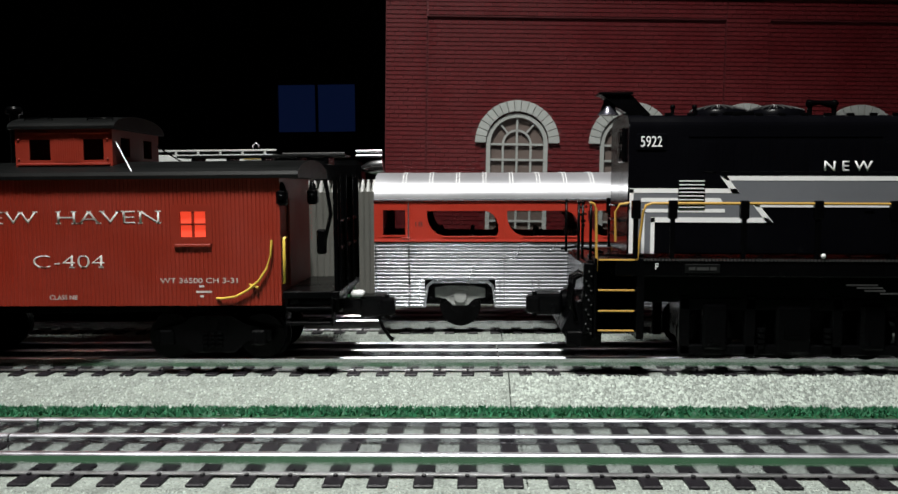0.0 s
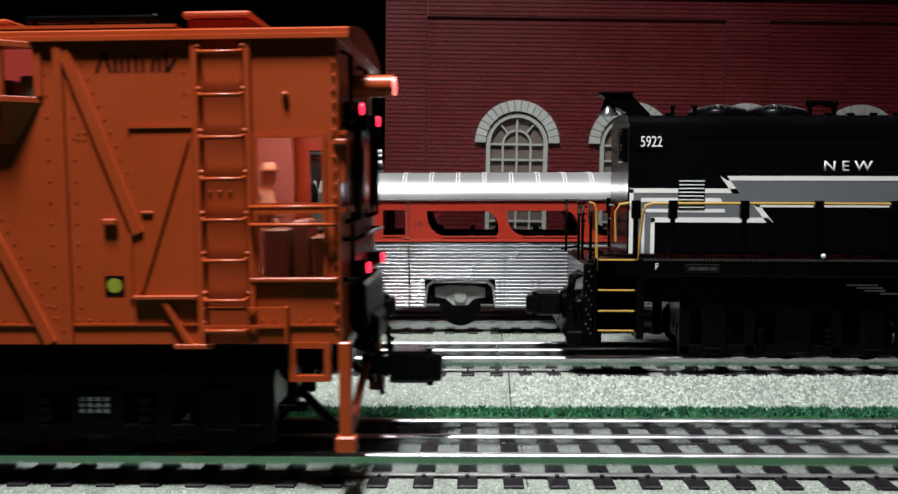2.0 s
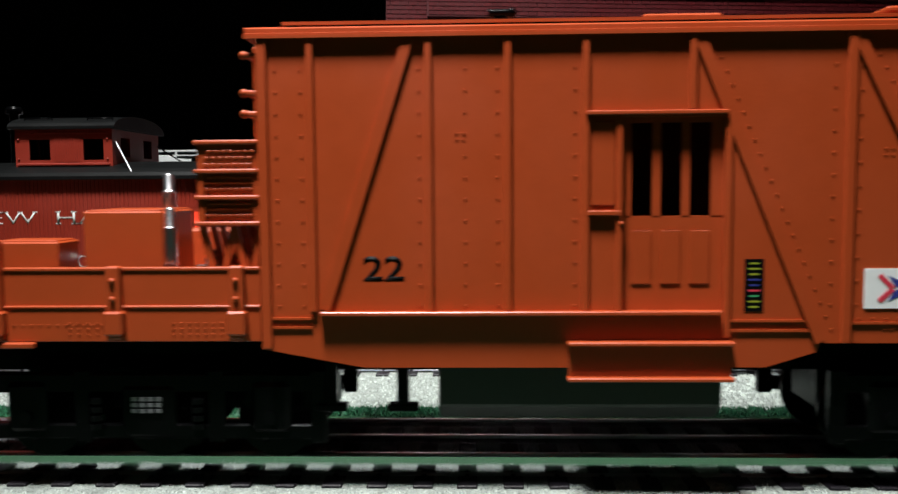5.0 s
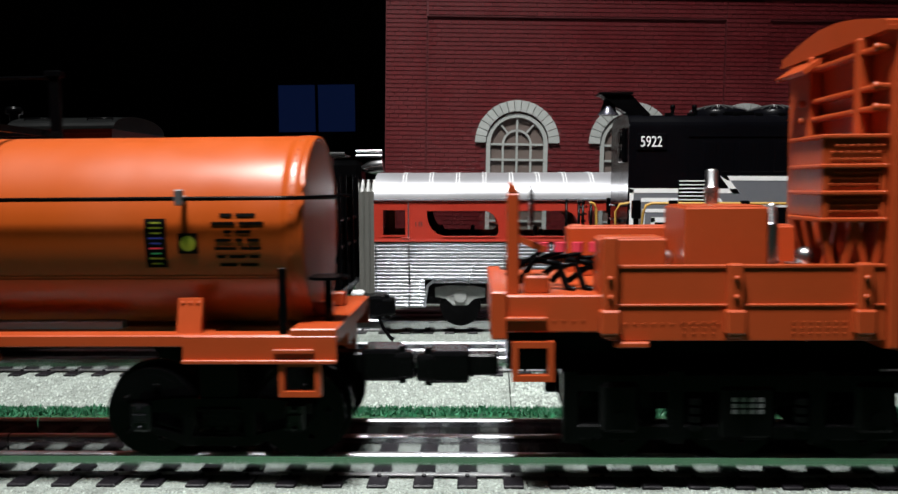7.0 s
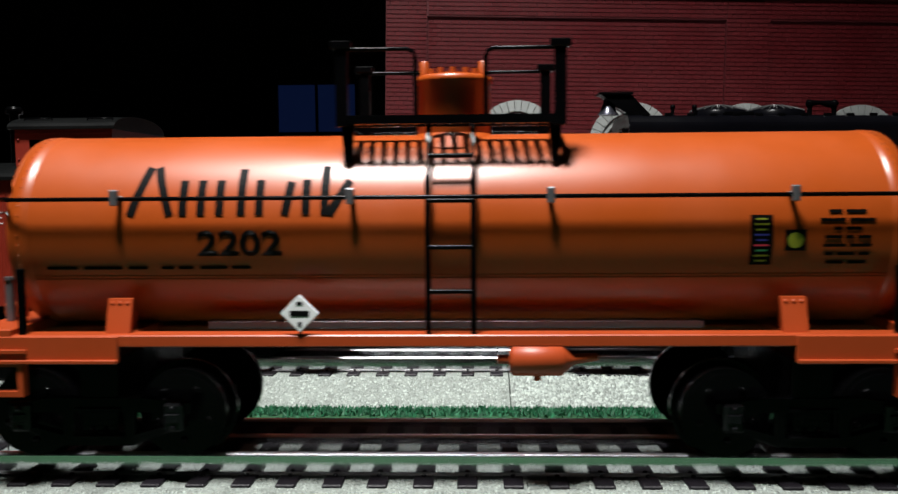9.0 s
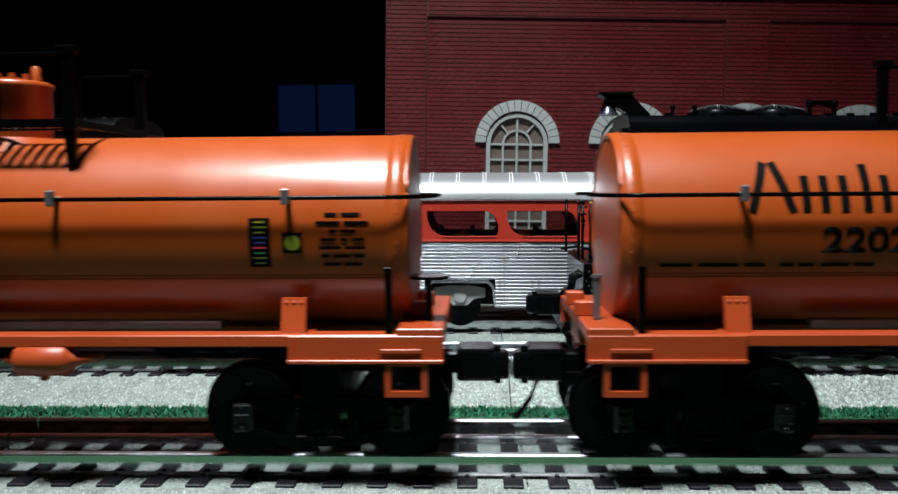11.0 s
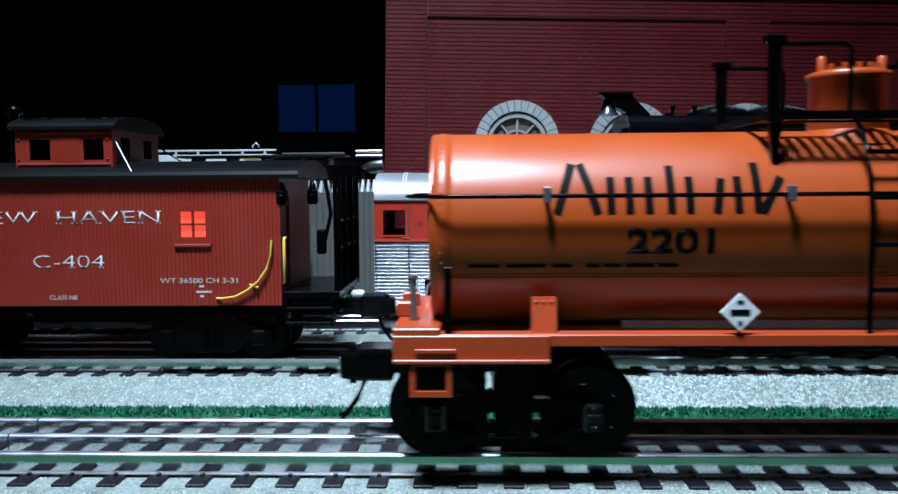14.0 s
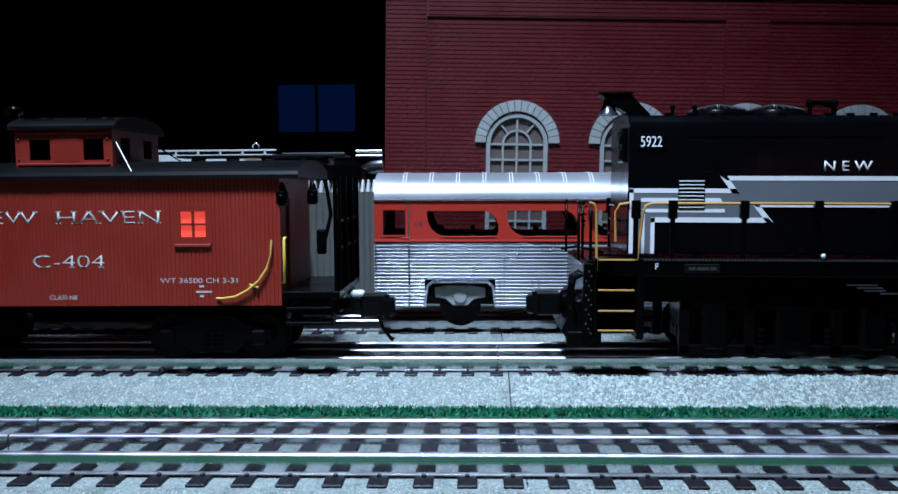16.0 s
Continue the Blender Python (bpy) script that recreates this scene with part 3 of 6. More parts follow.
    low = [bm.verts.new((x, y, 82)) for x, y in ((-7, Y), (-5.8, Y - 2.0), (3.2, Y - 2.0), (4.4, Y))]
    for i in range(4):
        bm.faces.new((top[i], top[(i + 1) % 4], low[(i + 1) % 4], low[i]))
    bm.faces.new(low)
    part("bay_bracket", bm, ORANGE, bay)
    # back wall glows by itself; the bay holds no lamp
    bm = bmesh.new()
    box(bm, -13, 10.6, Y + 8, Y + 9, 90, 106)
    part("bay_back", bm, BAY_GLOW, bay, "red wall inside the lookout bay, inside light added as its own glow")
    bm = bmesh.new()
    box(bm, -6, 4, Y + 1, Y + 6, 92, 97.5, .5)
    box(bm, 5.5, 9, Y + 1, Y + 6, 92, 98.5, .5)
    part("bay_desk", bm, GREY_RUBBER, bay, "grey desk inside the bay")
    bm = bmesh.new()
    tube(bm, [(-6, Y - .5, 86), (-4.6, Y - 2.4, 84), (-3.4, Y - 3, 82.2)], [.5, .6, .7], 8)
    cyl(bm, (-3.8, Y - 3.4, 82.8), (-2.6, Y - 4.4, 80.8), 1.3, 12)
    part("lamp_bracket", bm, ORANGE, bay, "small orange marker lamp on a bracket")
    # ladder
    lad = new("ladder")
    lad.parent = o
    for i, z in enumerate((103, 92.9, 82.9, 73, 63.1, 53.3, 43.6, 36.2)):
        bm = bmesh.new()
        tube(bm, [(50.2, Y - .3, z + .8), (50.8, Y - 2.6, z), (60.4, Y - 2.6, z), (61, Y - .3, z + .8)], .5, 8)
        ball(bm, (50.2, Y - .6, z + 1.6), .8, 6)
        ball(bm, (61, Y - .6, z + 1.6), .8, 6)
        part("rung", bm, ORANGE, lad)
    # equipment hatch and small fittings on the side
    bm = bmesh.new()
    box(bm, 32.4, 48.8, Y - .6, Y + .1, 85.4, 86.1)
    box(bm, 32.6, 48.4, Y - 1.6, Y + .1, 43.8, 44.8, .2)
    box(bm, 33, 48, Y - .25, Y + .1, 44.8, 85.4, .1)
    slant(bm, 34.5, 46, 47, 83, .8, Y - .7, Y)
    box(bm, 25.5, 29, Y - 1.2, Y + .1, 62, 63.6, .3)
    box(bm, 35, 38, Y - .7, Y + .1, 64.6, 65.4, .2)
    slant(bm, 40, 43.8, 46.4, 32.2, 1.2, Y - 1.3, Y)
    box(bm, 42.4, 52, Y - 1.6, Y + .1, 31.6, 32.8, .2)
    box(bm, 31.4, 32.4, Y - .5, Y + .1, 44, 60)
    ball(bm, (71, Y - .4, 93), .9, 8)
    box(bm, 50, 70.6, Y - 2, Y - 1.4, 41.2, 41.9)
    box(bm, 50, 70.6, Y - 2, Y - 1.4, 36.8, 37.5)
    box(bm, 69.9, 70.6, Y - 2, Y, 33, 41.9)
    for x in (52, 54.5, 57):
        ball(bm, (x, Y - .2, 70), .4, 6)
    islands("side_fitting", bm, ORANGE, body)
    bm = bmesh.new()
    frame_bars(bm, 62.9, 80.4, 66.4, 83.6, Y - .7, Y + .1, .8)
    frame_bars(bm, 62.9, 80.4, 48.2, 65.4, Y - .7, Y + .1, .8)
    box(bm, 61.6, 82.6, Y - 1.3, Y + .1, 48, 49, .2)
    part("cab_window_frame", bm, ORANGE, o)
    one("cab_pane", CLEAR, o, box, 63.7, 79.5, Y + .5, Y + .65, 49, 82.6)
    for z in (66.2, 61.9):
        bm = bmesh.new()
        tube(bm, [(61.8, Y, z), (62.2, Y - 2.4, z), (82, Y - 2.4, z), (82.6, Y, z)], .5, 8)
        part("grab_rail", bm, ORANGE, o)
    bm = bmesh.new()
    rivet_row(bm, 82.6, 36, 82.6, 104, Y - .3, 3.1, .45)
    cyl(bm, (84.5, -31, 72), (84.5, -31, 81), .8, 8)
    box(bm, 82.6, 85.5, Y - 1, Y + 1, 81, 82.4, .3)
    part("corner_rivet_strip", bm, ORANGE, o)
    # inside of the cab, lit red
    bm = bmesh.new()
    box(bm, 40, 41, Y + 2, 30, 47, 104)
    box(bm, 41, 82, Y + 2, 30, 46.5, 47.5)
    box(bm, 41, 62, 14, 15, 47, 104)
    part("cab_inner_wall", bm, PINK_GLOW, o, "dark red inner wall of the cab")
    bm = bmesh.new()
    box(bm, 62.5, 69, -24, -12, 47.5, 60.5, .5)
    box(bm, 69.6, 74, -22, -10, 47.5, 62.6, .5)
    box(bm, 75, 79.5, -25, -8, 47.5, 58.6, .5)
    islands("cab_desk", bm, CAB_BROWN, o, "brown cab control stand")
    one("cab_lamp", CAB_LAMP, o, box, 58, 78, -29, -8, 102.6, 103.6, .3, label="glowing cab ceiling lamp")
    # driver figure as one plain shape
    bm = bmesh.new()
    ball(bm, (68.4, -26, 73.6), 2.1, 12, 1.2)
    cyl(bm, (68.4, -26, 75.2), (68.4, -26, 75.6), 3.1, 16)
    tube(bm, [(68.4, -26, 75.5), (68.4, -26, 77.4)], [2.2, 1.7], 14)
    tube(bm, [(67.4, -26, 60.5), (67.4, -26, 62.5), (67.2, -26, 69.4), (67.8, -26, 71.4)], [3.4, 3.3, 2.8, 1.0], 14)
    tube(bm, [(66.6, -28.6, 69), (67, -29.4, 64.6), (73, -29, 63.6)], [1.3, 1.2, .9], 8)
    bmesh.ops.translate(bm, vec=(-6.1, 10, 0), verts=bm.verts)
    part("driver_figurine", bm, SKIN, o, "small tan painted figurine seated at the cab window")
    # front end: headlight, marker lamps, grab irons, plow posts, steps
    bm = bmesh.new()
    cyl(bm, (83.4, -6, 98), (94.4, -6, 98), 3.0, 18)
    tube(bm, [(83, -6, 94), (86, -6, 92), (87, -6, 95)], .7, 8)
    head = part("headlight", bm, ORANGE, o, "orange headlight barrel with a lit lens")
    one("lens", HOT_GLOW, head, cyl, (94.2, -6, 98), (95, -6, 98), 2.5, 18)
    for y, z in ((-22, 90.5), (12, 90), (-14, 49.6), (18, 49.4)):
        bm = bmesh.new()
        cyl(bm, (83.4, y, z), (87.6, y, z), 1.8, 12)
        box(bm, 83.4, 85.6, y - 2.4, y + 2.4, z - 3, z - 1.6, .3)
        lampo = part("marker_lamp", bm, BLACK, o, "black marker lamp with a red lens")
        one("lens", RED_GLOW, lampo, cyl, (87.5, y, z), (88.4, y, z), 1.5, 12)
    bm = bmesh.new()
    for y in (-27, 0, 26):
        tube(bm, [(83.4, y, 86), (86, y, 87), (86, y, 103), (83.4, y, 104)], .6, 8)
    for z in (48, 58):
        tube(bm, [(83.4, -28, z), (86.5, -28, z), (86.5, 28, z), (83.4, 28, z)], .6, 8)
    box(bm, 83.5, 88, -20, 20, 34, 46, 1)
    box(bm, 83.5, 84.5, -15, 15, 47, 64.4, .3)
    box(bm, 83.5, 85.4, -20, 18, 85.2, 88.6, .4)
    for y in (-23, -16, 9, 20):
        tube(bm, [(83.5, y, 62), (86.2, y, 63), (86.2, y, 66), (86.4, y, 88), (83.5, y, 90)], .7, 8)
    box(bm, 83.5, 90, -9, 9, 28, 36, 1)
    for y in (-16, 16):
        cyl(bm, (84, y, 30), (90, y, 27), 1.4, 10)
        tube(bm, [(84, y, 34), (89, y, 30), (90, y, 22), (91.5, y, 16)], .8, 8)
    islands("end_pipe", bm, BLACK, o, "black pipe or bracket on the end")
    for s in (-1, 1):
        bm = bmesh.new()
        box(bm, 82.6, 85.6, s * 31 - 1.4, s * 31 + 1.4, 8, 33, .3)
        box(bm, 81.6, 86.6, s * 31 - 2.2, s * 31 + 2.2, 5.4, 9.6, .5)
        part("guard_post", bm, ORANGE, o, "orange rail guard post")
        bm = bmesh.new()
        tube(bm, [(84.5, s * 30, 9), (86, s * 8, 22)], 1.2, 8)
        part("guard_brace", bm, ORANGE if s < 0 else BLACK, o)
        bm = bmesh.new()
        tube(bm, [(66, s * 22, 24), (83, s * 29, 9)], 1.2, 6)
        part("guard_brace", bm, BLACK, o)
        for xa in (70.4, -255.4):
            bm = bmesh.new()
            frame_bars(bm, xa, xa + 10.2, 23.2, 33, s * 31 - 1.3, s * 31 + 1.3, 1.5)
            part("step_stirrup", bm, ORANGE, o)
    # deck behind
    bm = bmesh.new()
    box(bm, -232, -166.2, -30.5, 30.5, 33, 43, .3)
    box(bm, -258, -232, -30.5, 30.5, 35, 44.2, .4)
    box(bm, -260.5, -256.5, -31.5, 31.5, 33.4, 45.2, .4)
    islands("deck_plate", bm, ORANGE, o, "orange open deck plate")
    for s in (-1, 1):
        side = one("side_board", ORANGE, o, box, -232, -166.2, min(s * 30.6, s * 32), max(s * 30.6, s * 32), 33.2, 41.6, .2, label="orange low deck side in two boards")
        one("board", ORANGE, side, box, -232, -166.2, min(s * 30.2, s * 31.7), max(s * 30.2, s * 31.7), 42, 51.2, .2)
        bm = bmesh.new()
        box(bm, -232, -166.4, min(s * 30, s * 32.0), max(s * 30, s * 32.0), 50.7, 51.6, .2)
        box(bm, -232, -166.4, min(s * 30.6, s * 32.3), max(s * 30.6, s * 32.3), 41.5, 42.2, .2)
        part("board_rim", bm, ORANGE, side)
        for x in (-232, -202.2, -171.8):
            bm = bmesh.new()
            top = 58.5 if x == -232 else 52
            box(bm, x - 1.8, x + 1.8, min(s * 31, s * 33.8), max(s * 31, s * 33.8), 34, top, .4)
            box(bm, x - 2.4, x + 2.4, min(s * 31, s * 34.6), max(s * 31, s * 34.6), 35, 41, .5)
            for z in (37, 44, 48.5):
                ball(bm, (x, s * 33.9, z), .8, 6)
            part("stake", bm, ORANGE, side)
        if s < 0:
            bm = bmesh.new()
            rivet_row(bm, -228, 37.4, -206, 37.4, Y, 2.2)
            for z in (35, 36.4, 37.8):
                rivet_row(bm, -188, z, -176, z, Y, 1.8)
                rivet_row(bm, -214, z, -207, z, Y, 1.8)
            rivet_row(bm, -250, 38, -238, 38, -30.5, 2.2)
            box(bm, -231, -222.5, Y - 1.8, Y, 31.8, 33.2, .3)
            box(bm, -257, -247, Y - .6, Y + 2, 38.2, 39, .1)
            part("rivets", bm, ORANGE, side)
    for nm, b in (("tool_box", (-234, -217.6, -29, -18, 43, 57.8)), ("generator_box", (-212.6, -192.2, -26, -4, 43, 65.2)), ("far_bin", (-236, -167, 22, 29.8, 43, 58))):
        part_bm = bmesh.new()
        box(part_bm, *b, .4)
        box(part_bm, b[0] + .8, b[1] - .8, b[2] + .8, b[3] - .8, b[5] - .3, b[5] + .4, .2)
        part(nm, part_bm, ORANGE, o)
    for x, y, z, r in ((-199.4, -2, 75, 1.9), (-191, -24, 66, 1.7)):
        bm = bmesh.new()
        cyl(bm, (x, y, 43), (x, y, z - 5), r, 16)
        tube(bm, [(x, y, z - 5), (x, y, z - 4.6), (x, y, z - .5), (x, y, z)], [r, r * .75, r * .75, r * .5], 16)
        box(bm, x - r, x + r, y - r, y + r, z - 14.6, z - 14, 0)
        part("exhaust_pipe", bm, CHROME, o, "polished metal exhaust pipe")
    bm = bmesh.new()
    ball(bm, (-215, -16, 52), 2.2, 12)
    ball(bm, (-181, -20, 52.5), 2.6, 12)
    cyl(bm, (-184, -20, 43), (-184, -20, 51), 2.2, 14)
    part("polished_fitting", bm, CHROME, o, "polished round metal fitting")
    # louvred radiator box on the rear wall
    bm = bmesh.new()
    box(bm, -181.4, -166.1, -30.0, -11, 62.6, 82, .4)
    box(bm, -181.5, -166.2, -30.5, -29.6, 75.4, 82.2, .2)
    for x0, x1 in ((-181.5, -179.8), (-167.8, -166.2)):
        box(bm, x0, x1, -30.7, -29.6, 62.4, 75.4, .2)
    rad = part("radiator_box", bm, ORANGE, o, "orange louvred radiator box above the deck")
    for z in (61.6, 68, 74.4, 81.4):
        one("ledge", ORANGE, rad, box, -182.2, -166.2, -31.3, -10.6, z, z + 1.1, .3)
    bm = bmesh.new()
    for z, yf in ((76.2, -30.6), (77.8, -30.6), (79.4, -30.6), (70.2, -30.1), (71.8, -30.1), (73.2, -30.1), (63.8, -30.1), (65.4, -30.1), (66.8, -30.1)):
        for i in range(7):
            x = -179.6 + i * 1.75 + (round(z) % 2) * .8
            box(bm, x, x + 1.1, yf - .4, yf + .1, z, z + .7, .15)
    part("louvres", bm, ORANGE, rad)
    for y in (-29, -21, -14):
        for xa, xb in ((-181, -177), (-173, -177), (-173, -169), (-166.6, -169)):
            one("strut", ORANGE, rad, slant, xa, 61.8, xb, 44, 1.5, y - .8, y + .8)
    # shelves and posts on the rear wall
    lad = new("end_ladder")
    lad.parent = o
    for y in (-20, 9):
        one("stile", ORANGE, lad, box, -169.6, -166.2, y - 1.5, y + 1.5, 82.2, 106.4, .4)
    for z in (88, 93, 102):
        one("rung", ORANGE, lad, box, -169.2, -166.2, -31, 13, z, z + 1.4, .4)
        one("rung_knob", ORANGE, lad, ball, (-169.4, -30.4, z + .7), 1.1, 8)
        one("rung_knob", ORANGE, lad, ball, (-169.8, 12.6, z + .7), 1.1, 8)
    one("end_hood", ORANGE, lad, slant, -173, 101.5, -166.5, 106, 1.3, 4, 24)
    # brake stand with wheel, valve hoses with red knobs
    bm = bmesh.new()
    box(bm, -256.4, -253.4, -28, -25, 44, 69, .4)
    prism(bm, [(-256.4, 69), (-253.4, 69), (-254.4, 71), (-255.8, 72)], "y", -27.6, -25.4, .3)
    slant(bm, -254, 58, -247, 55, 1.6, -27.5, -25.5)
    part("brake_stand", bm, ORANGE, o, "orange hand brake stand")
    one("brake_wheel", BLACK, o, cyl, (-250.8, -26, 66), (-250, -26, 66), 5, 20)
    one("valve_block", ORANGE, o, box, -252, -246, -27, -20, 44, 48.6, .5)
    hoses = new("valve_hoses")
    hoses.parent = o
    for k in range(4):
        x = -249 + k * 4.4
        bm = bmesh.new()
        tube(bm, [(x - 4, -18 + k, 46), (x, -20, 52 - k % 2 * 2), (x + 6, -20, 51), (x + 8, -21, 45), (x + 10, -22, 44.4)], .9, 8)
        tube(bm, [(-256, -12 + k * 2, 47 + k), (x + 4, -14, 55 - k)], .7, 8)
        part("hose", bm, BLACK, hoses)
        bm = bmesh.new()
        cyl(bm, (x + 2, -20, 54), (x + 2, -20, 56.4), 1.5, 12)
        part("knob", bm, RED_INK, hoses, "red valve knob")
    # underframe
    bm = bmesh.new()
    box(bm, -256, 82, -14, 14, 22, 33, .4)
    part("centre_sill", bm, BLACK, o)
    bm = bmesh.new()
    prism(bm, [(-24, 12), (24, 12), (28, 16), (28, 28), (-28, 28), (-28, 16)], "x", -123, -53, .5)
    part("under_tank", bm, DARK_GREY, o, "dark grey tank slung between the trucks")
    for xc in (19.6, -197):
        truck_frame(o, xc, 45.5, 27, 6, 25, "black powered truck with boxed side frames", TRUCK_GLINT, TRAIN_BLACK)
        for dx in (-31, 0, 31):
            wheelset(o, xc + dx, 10.5)
    for x in (-132, -150, 70):
        bm = bmesh.new()
        box(bm, x - 1.5, x + 1.5, -28, -24, 16, 30, .4)
        box(bm, x - 4, x + 4, -28, -25, 14.5, 16.5, .4)
        part("hanger", bm, BLACK, o)
    coupler(o, 84, 1, 20.8, False)
    coupler(o, -258, -1, 20.8, False)
    # plates and lettering
    flag = one("emblem_plate", WHITE, o, box, -21.1, -2, Y - .25, Y, 41, 50.6, label="white plate with plain blue and red bars")
    yy = Y - .27
    bm = bmesh.new()
    prism(bm, [(-14.6, 47.8), (-4.4, 47.8), (-4.4, 46.1), (-13.6, 46.1)], "y", yy - .06, yy)
    prism(bm, [(-14.6, 43.8), (-4.4, 43.8), (-4.4, 45.5), (-13.6, 45.5)], "y", yy - .06, yy)
    prism(bm, [(-15.6, 49), (-13.2, 47.8), (-12.6, 46.1), (-13.7, 46.1)], "y", yy - .07, yy)
    prism(bm, [(-15.6, 42.7), (-13.7, 45.5), (-12.6, 45.5), (-13.2, 43.8)], "y", yy - .07, yy)
    part("blue_bar", bm, BLUE_INK, flag)
    bm = bmesh.new()
    slant(bm, -17.6, 49, -14.4, 45.8, 1.2, yy - .08, yy)
    slant(bm, -14.4, 45.8, -17.6, 42.7, 1.2, yy - .08, yy)
    part("red_chevron", bm, RED_INK, flag)
    aci_plate(o, -49.3, -44.8, 40.4, 53, Y)
    dot_plate(o, 25.3, 30.1, 44.8, 49.6, Y)
    k = 4.6
    name_bars("side_name", 25.2, 98.8, k, Y, BLACK_INK, o, [(a * 4.95, b, c * 4.6) for a, b, c in AM])
    lettering("car_number", "22", -140.9, Y, 48.2, 5.7, BLACK_INK, o, width=10, bold=.02)
    return o


def tank_car(name, number):
    o = thing(name, f"orange tank car numbered {number} with black walkway, ladder and handrail", "tank car", group="tank cars of the work train")
    R, zc, c, half = 26.0, 59.2, -5.9, 112.6
    # shell: cylinder with rounded rims and dished ends
    bm = bmesh.new()
    pts, rad = [], []
    for k in range(7):
        a = math.pi / 2 * k / 6
        pts.append((c - half - 1.5 * math.cos(a), 0, zc))
        rad.append((R - .3) * math.sin(a) if k else 0.4)
    pts += [(c - half + .1, 0, zc), (c - half + .2, 0, zc), (c - half + 4.4, 0, zc), (c - half + 4.5, 0, zc), (c - half + 5.2, 0, zc), (c - half + 6, 0, zc), (c - half + 40, 0, zc)]
    rad += [R - .3, R, R, R - .12, R - .12, R - .12, R - .12]
    m = len(pts)
    full_p = pts + [(2 * c - p[0], 0, zc) for p in reversed(pts)]
    full_r = rad + rad[::-1]
    tube(bm, full_p, full_r, 96)
    shell = part("tank", bm, TANK_ORANGE, o, "glossy orange cylindrical tank with dished ends")
    bm = bmesh.new()
    for s in (-1, 1):
        for k in range(64):
            a = 2 * math.pi * k / 64
            ball(bm, (c + s * (half - 2.2), math.cos(a) * (R + .0), zc + math.sin(a) * (R + .0)), .26, 6)
    part("rim_rivets", bm, TANK_ORANGE, shell, kind="stuff")
    for s in (-1, 1):
        ring = [(c + s * half, math.cos(2 * math.pi * k / 48) * (R - .85), zc + math.sin(2 * math.pi * k / 48) * (R - .85)) for k in range(49)]
        one("end_rim", TANK_ORANGE, shell, tube, ring, .85, 8)
    bm = bmesh.new()
    for an in (-26, -24.2, 100):
        a = math.radians(an)
        y, z = -math.cos(a) * (R - .1), zc + math.sin(a) * (R - .1)
        box(bm, c - half + 5, c + half - 5, y - .14, y + .14, z - .14, z + .14)
    part("weld_seam", bm, TANK_ORANGE, shell)
    # handrail with stanchions all along
    rail = new("handrail")
    rail.parent = o
    for s in (-1, 1):
        bm = bmesh.new()
        yr = s * (R + 2.2)
        tube(bm, [(c - half - 7, s * 12, 68.3), (c - half - 5.5, s * 20, 68.3), (c - half + 1, yr - s * .6, 68.3), (c - half + 5, yr, 68.3), (c + half - 5, yr, 68.3), (c + half - 1, yr - s * .6, 68.3), (c + half + 5.5, s * 20, 68.3), (c + half + 7, s * 12, 68.3)], .55, 8)
        part("rail_bar", bm, BLACK, rail)
        for x in (-90, -31, 18.3, 77.3):
            bm = bmesh.new()
            box(bm, x - 1.0, x + 1.0, min(yr - .9, yr + .9), max(yr - .9, yr + .9), 66.6, 70.6, .3)
            cyl(bm, (x, yr, 68.4), (x, s * (R - 2), 68.4), .7, 8)
            part("rail_clip", bm, GREY_CLIP, rail, "grey handrail stanchion")
    # walkway round the dome with posts and loop rails
    wk = new("walkway")
    wk.parent = o
    bm = bmesh.new()
    x0, x1 = -35, 22.6
    for s in (-1, 1):
        a, b = sorted((s * 22.5, s * 21.3))
        box(bm, x0, x1, a, b, 86.6, 88.8)
        a, b = sorted((s * 12, s * 11))
        box(bm, x0, x1, a, b, 86.6, 88.4)
        for i in range(19):
            x = x0 + 1.2 + i * (x1 - x0 - 2.4) / 18
            a, b = sorted((s * 21.3, s * 12))
            box(bm, x - .8, x + .8, a, b, 87, 88.3)
        for x in (x0 + 2.5, x1 - 2.5):
            a, b = sorted((s * 20.5, s * 18.8))
            prism(bm, [(x - 1.7, 86.7), (x + 1.7, 86.7), (x + .8, 77), (x - .8, 77)], "y", a, b)
    for xx in (x0, x1 - 1.2):
        box(bm, xx, xx + 1.2, -21.3, 21.3, 86.7, 88.6)
    islands("platform_slat", bm, BLACK, wk)
    for x, d in ((x0 + 1.4, 1), (x1 - 1.4, -1)):
        for s in (-1, 1):
            bm = bmesh.new()
            yy = s * 21.9
            box(bm, x - 1.5, x + 1.5, yy - 1, yy + 1, 86, 105.6, .2)
            box(bm, x - 2.6, x + 2.6, yy - 1.6, yy + 1.6, 105.2, 107.2, .3)
            part("post", bm, BLACK, wk)
            bm = bmesh.new()
            xe = x + d * 18.6
            tube(bm, [(x, yy, 105.2), (xe - d * 2, yy, 105.2), (xe - d * .5, yy, 104.5), (xe, yy, 103), (xe, yy, 87.5)], .55, 8)
            part("loop_rail", bm, BLACK, wk)
    # dome with bolted cap
    bm = bmesh.new()
    tube(bm, [(-6, 0, 80), (-6, 0, 98.6), (-6, 0, 99), (-6, 0, 100.4), (-6, 0, 101)], [10.2, 10.2, 10.7, 10.7, 9.2], 40)
    dome = part("dome", bm, TANK_ORANGE, o, "orange round dome with bolted cap and valve lugs")
    bm = bmesh.new()
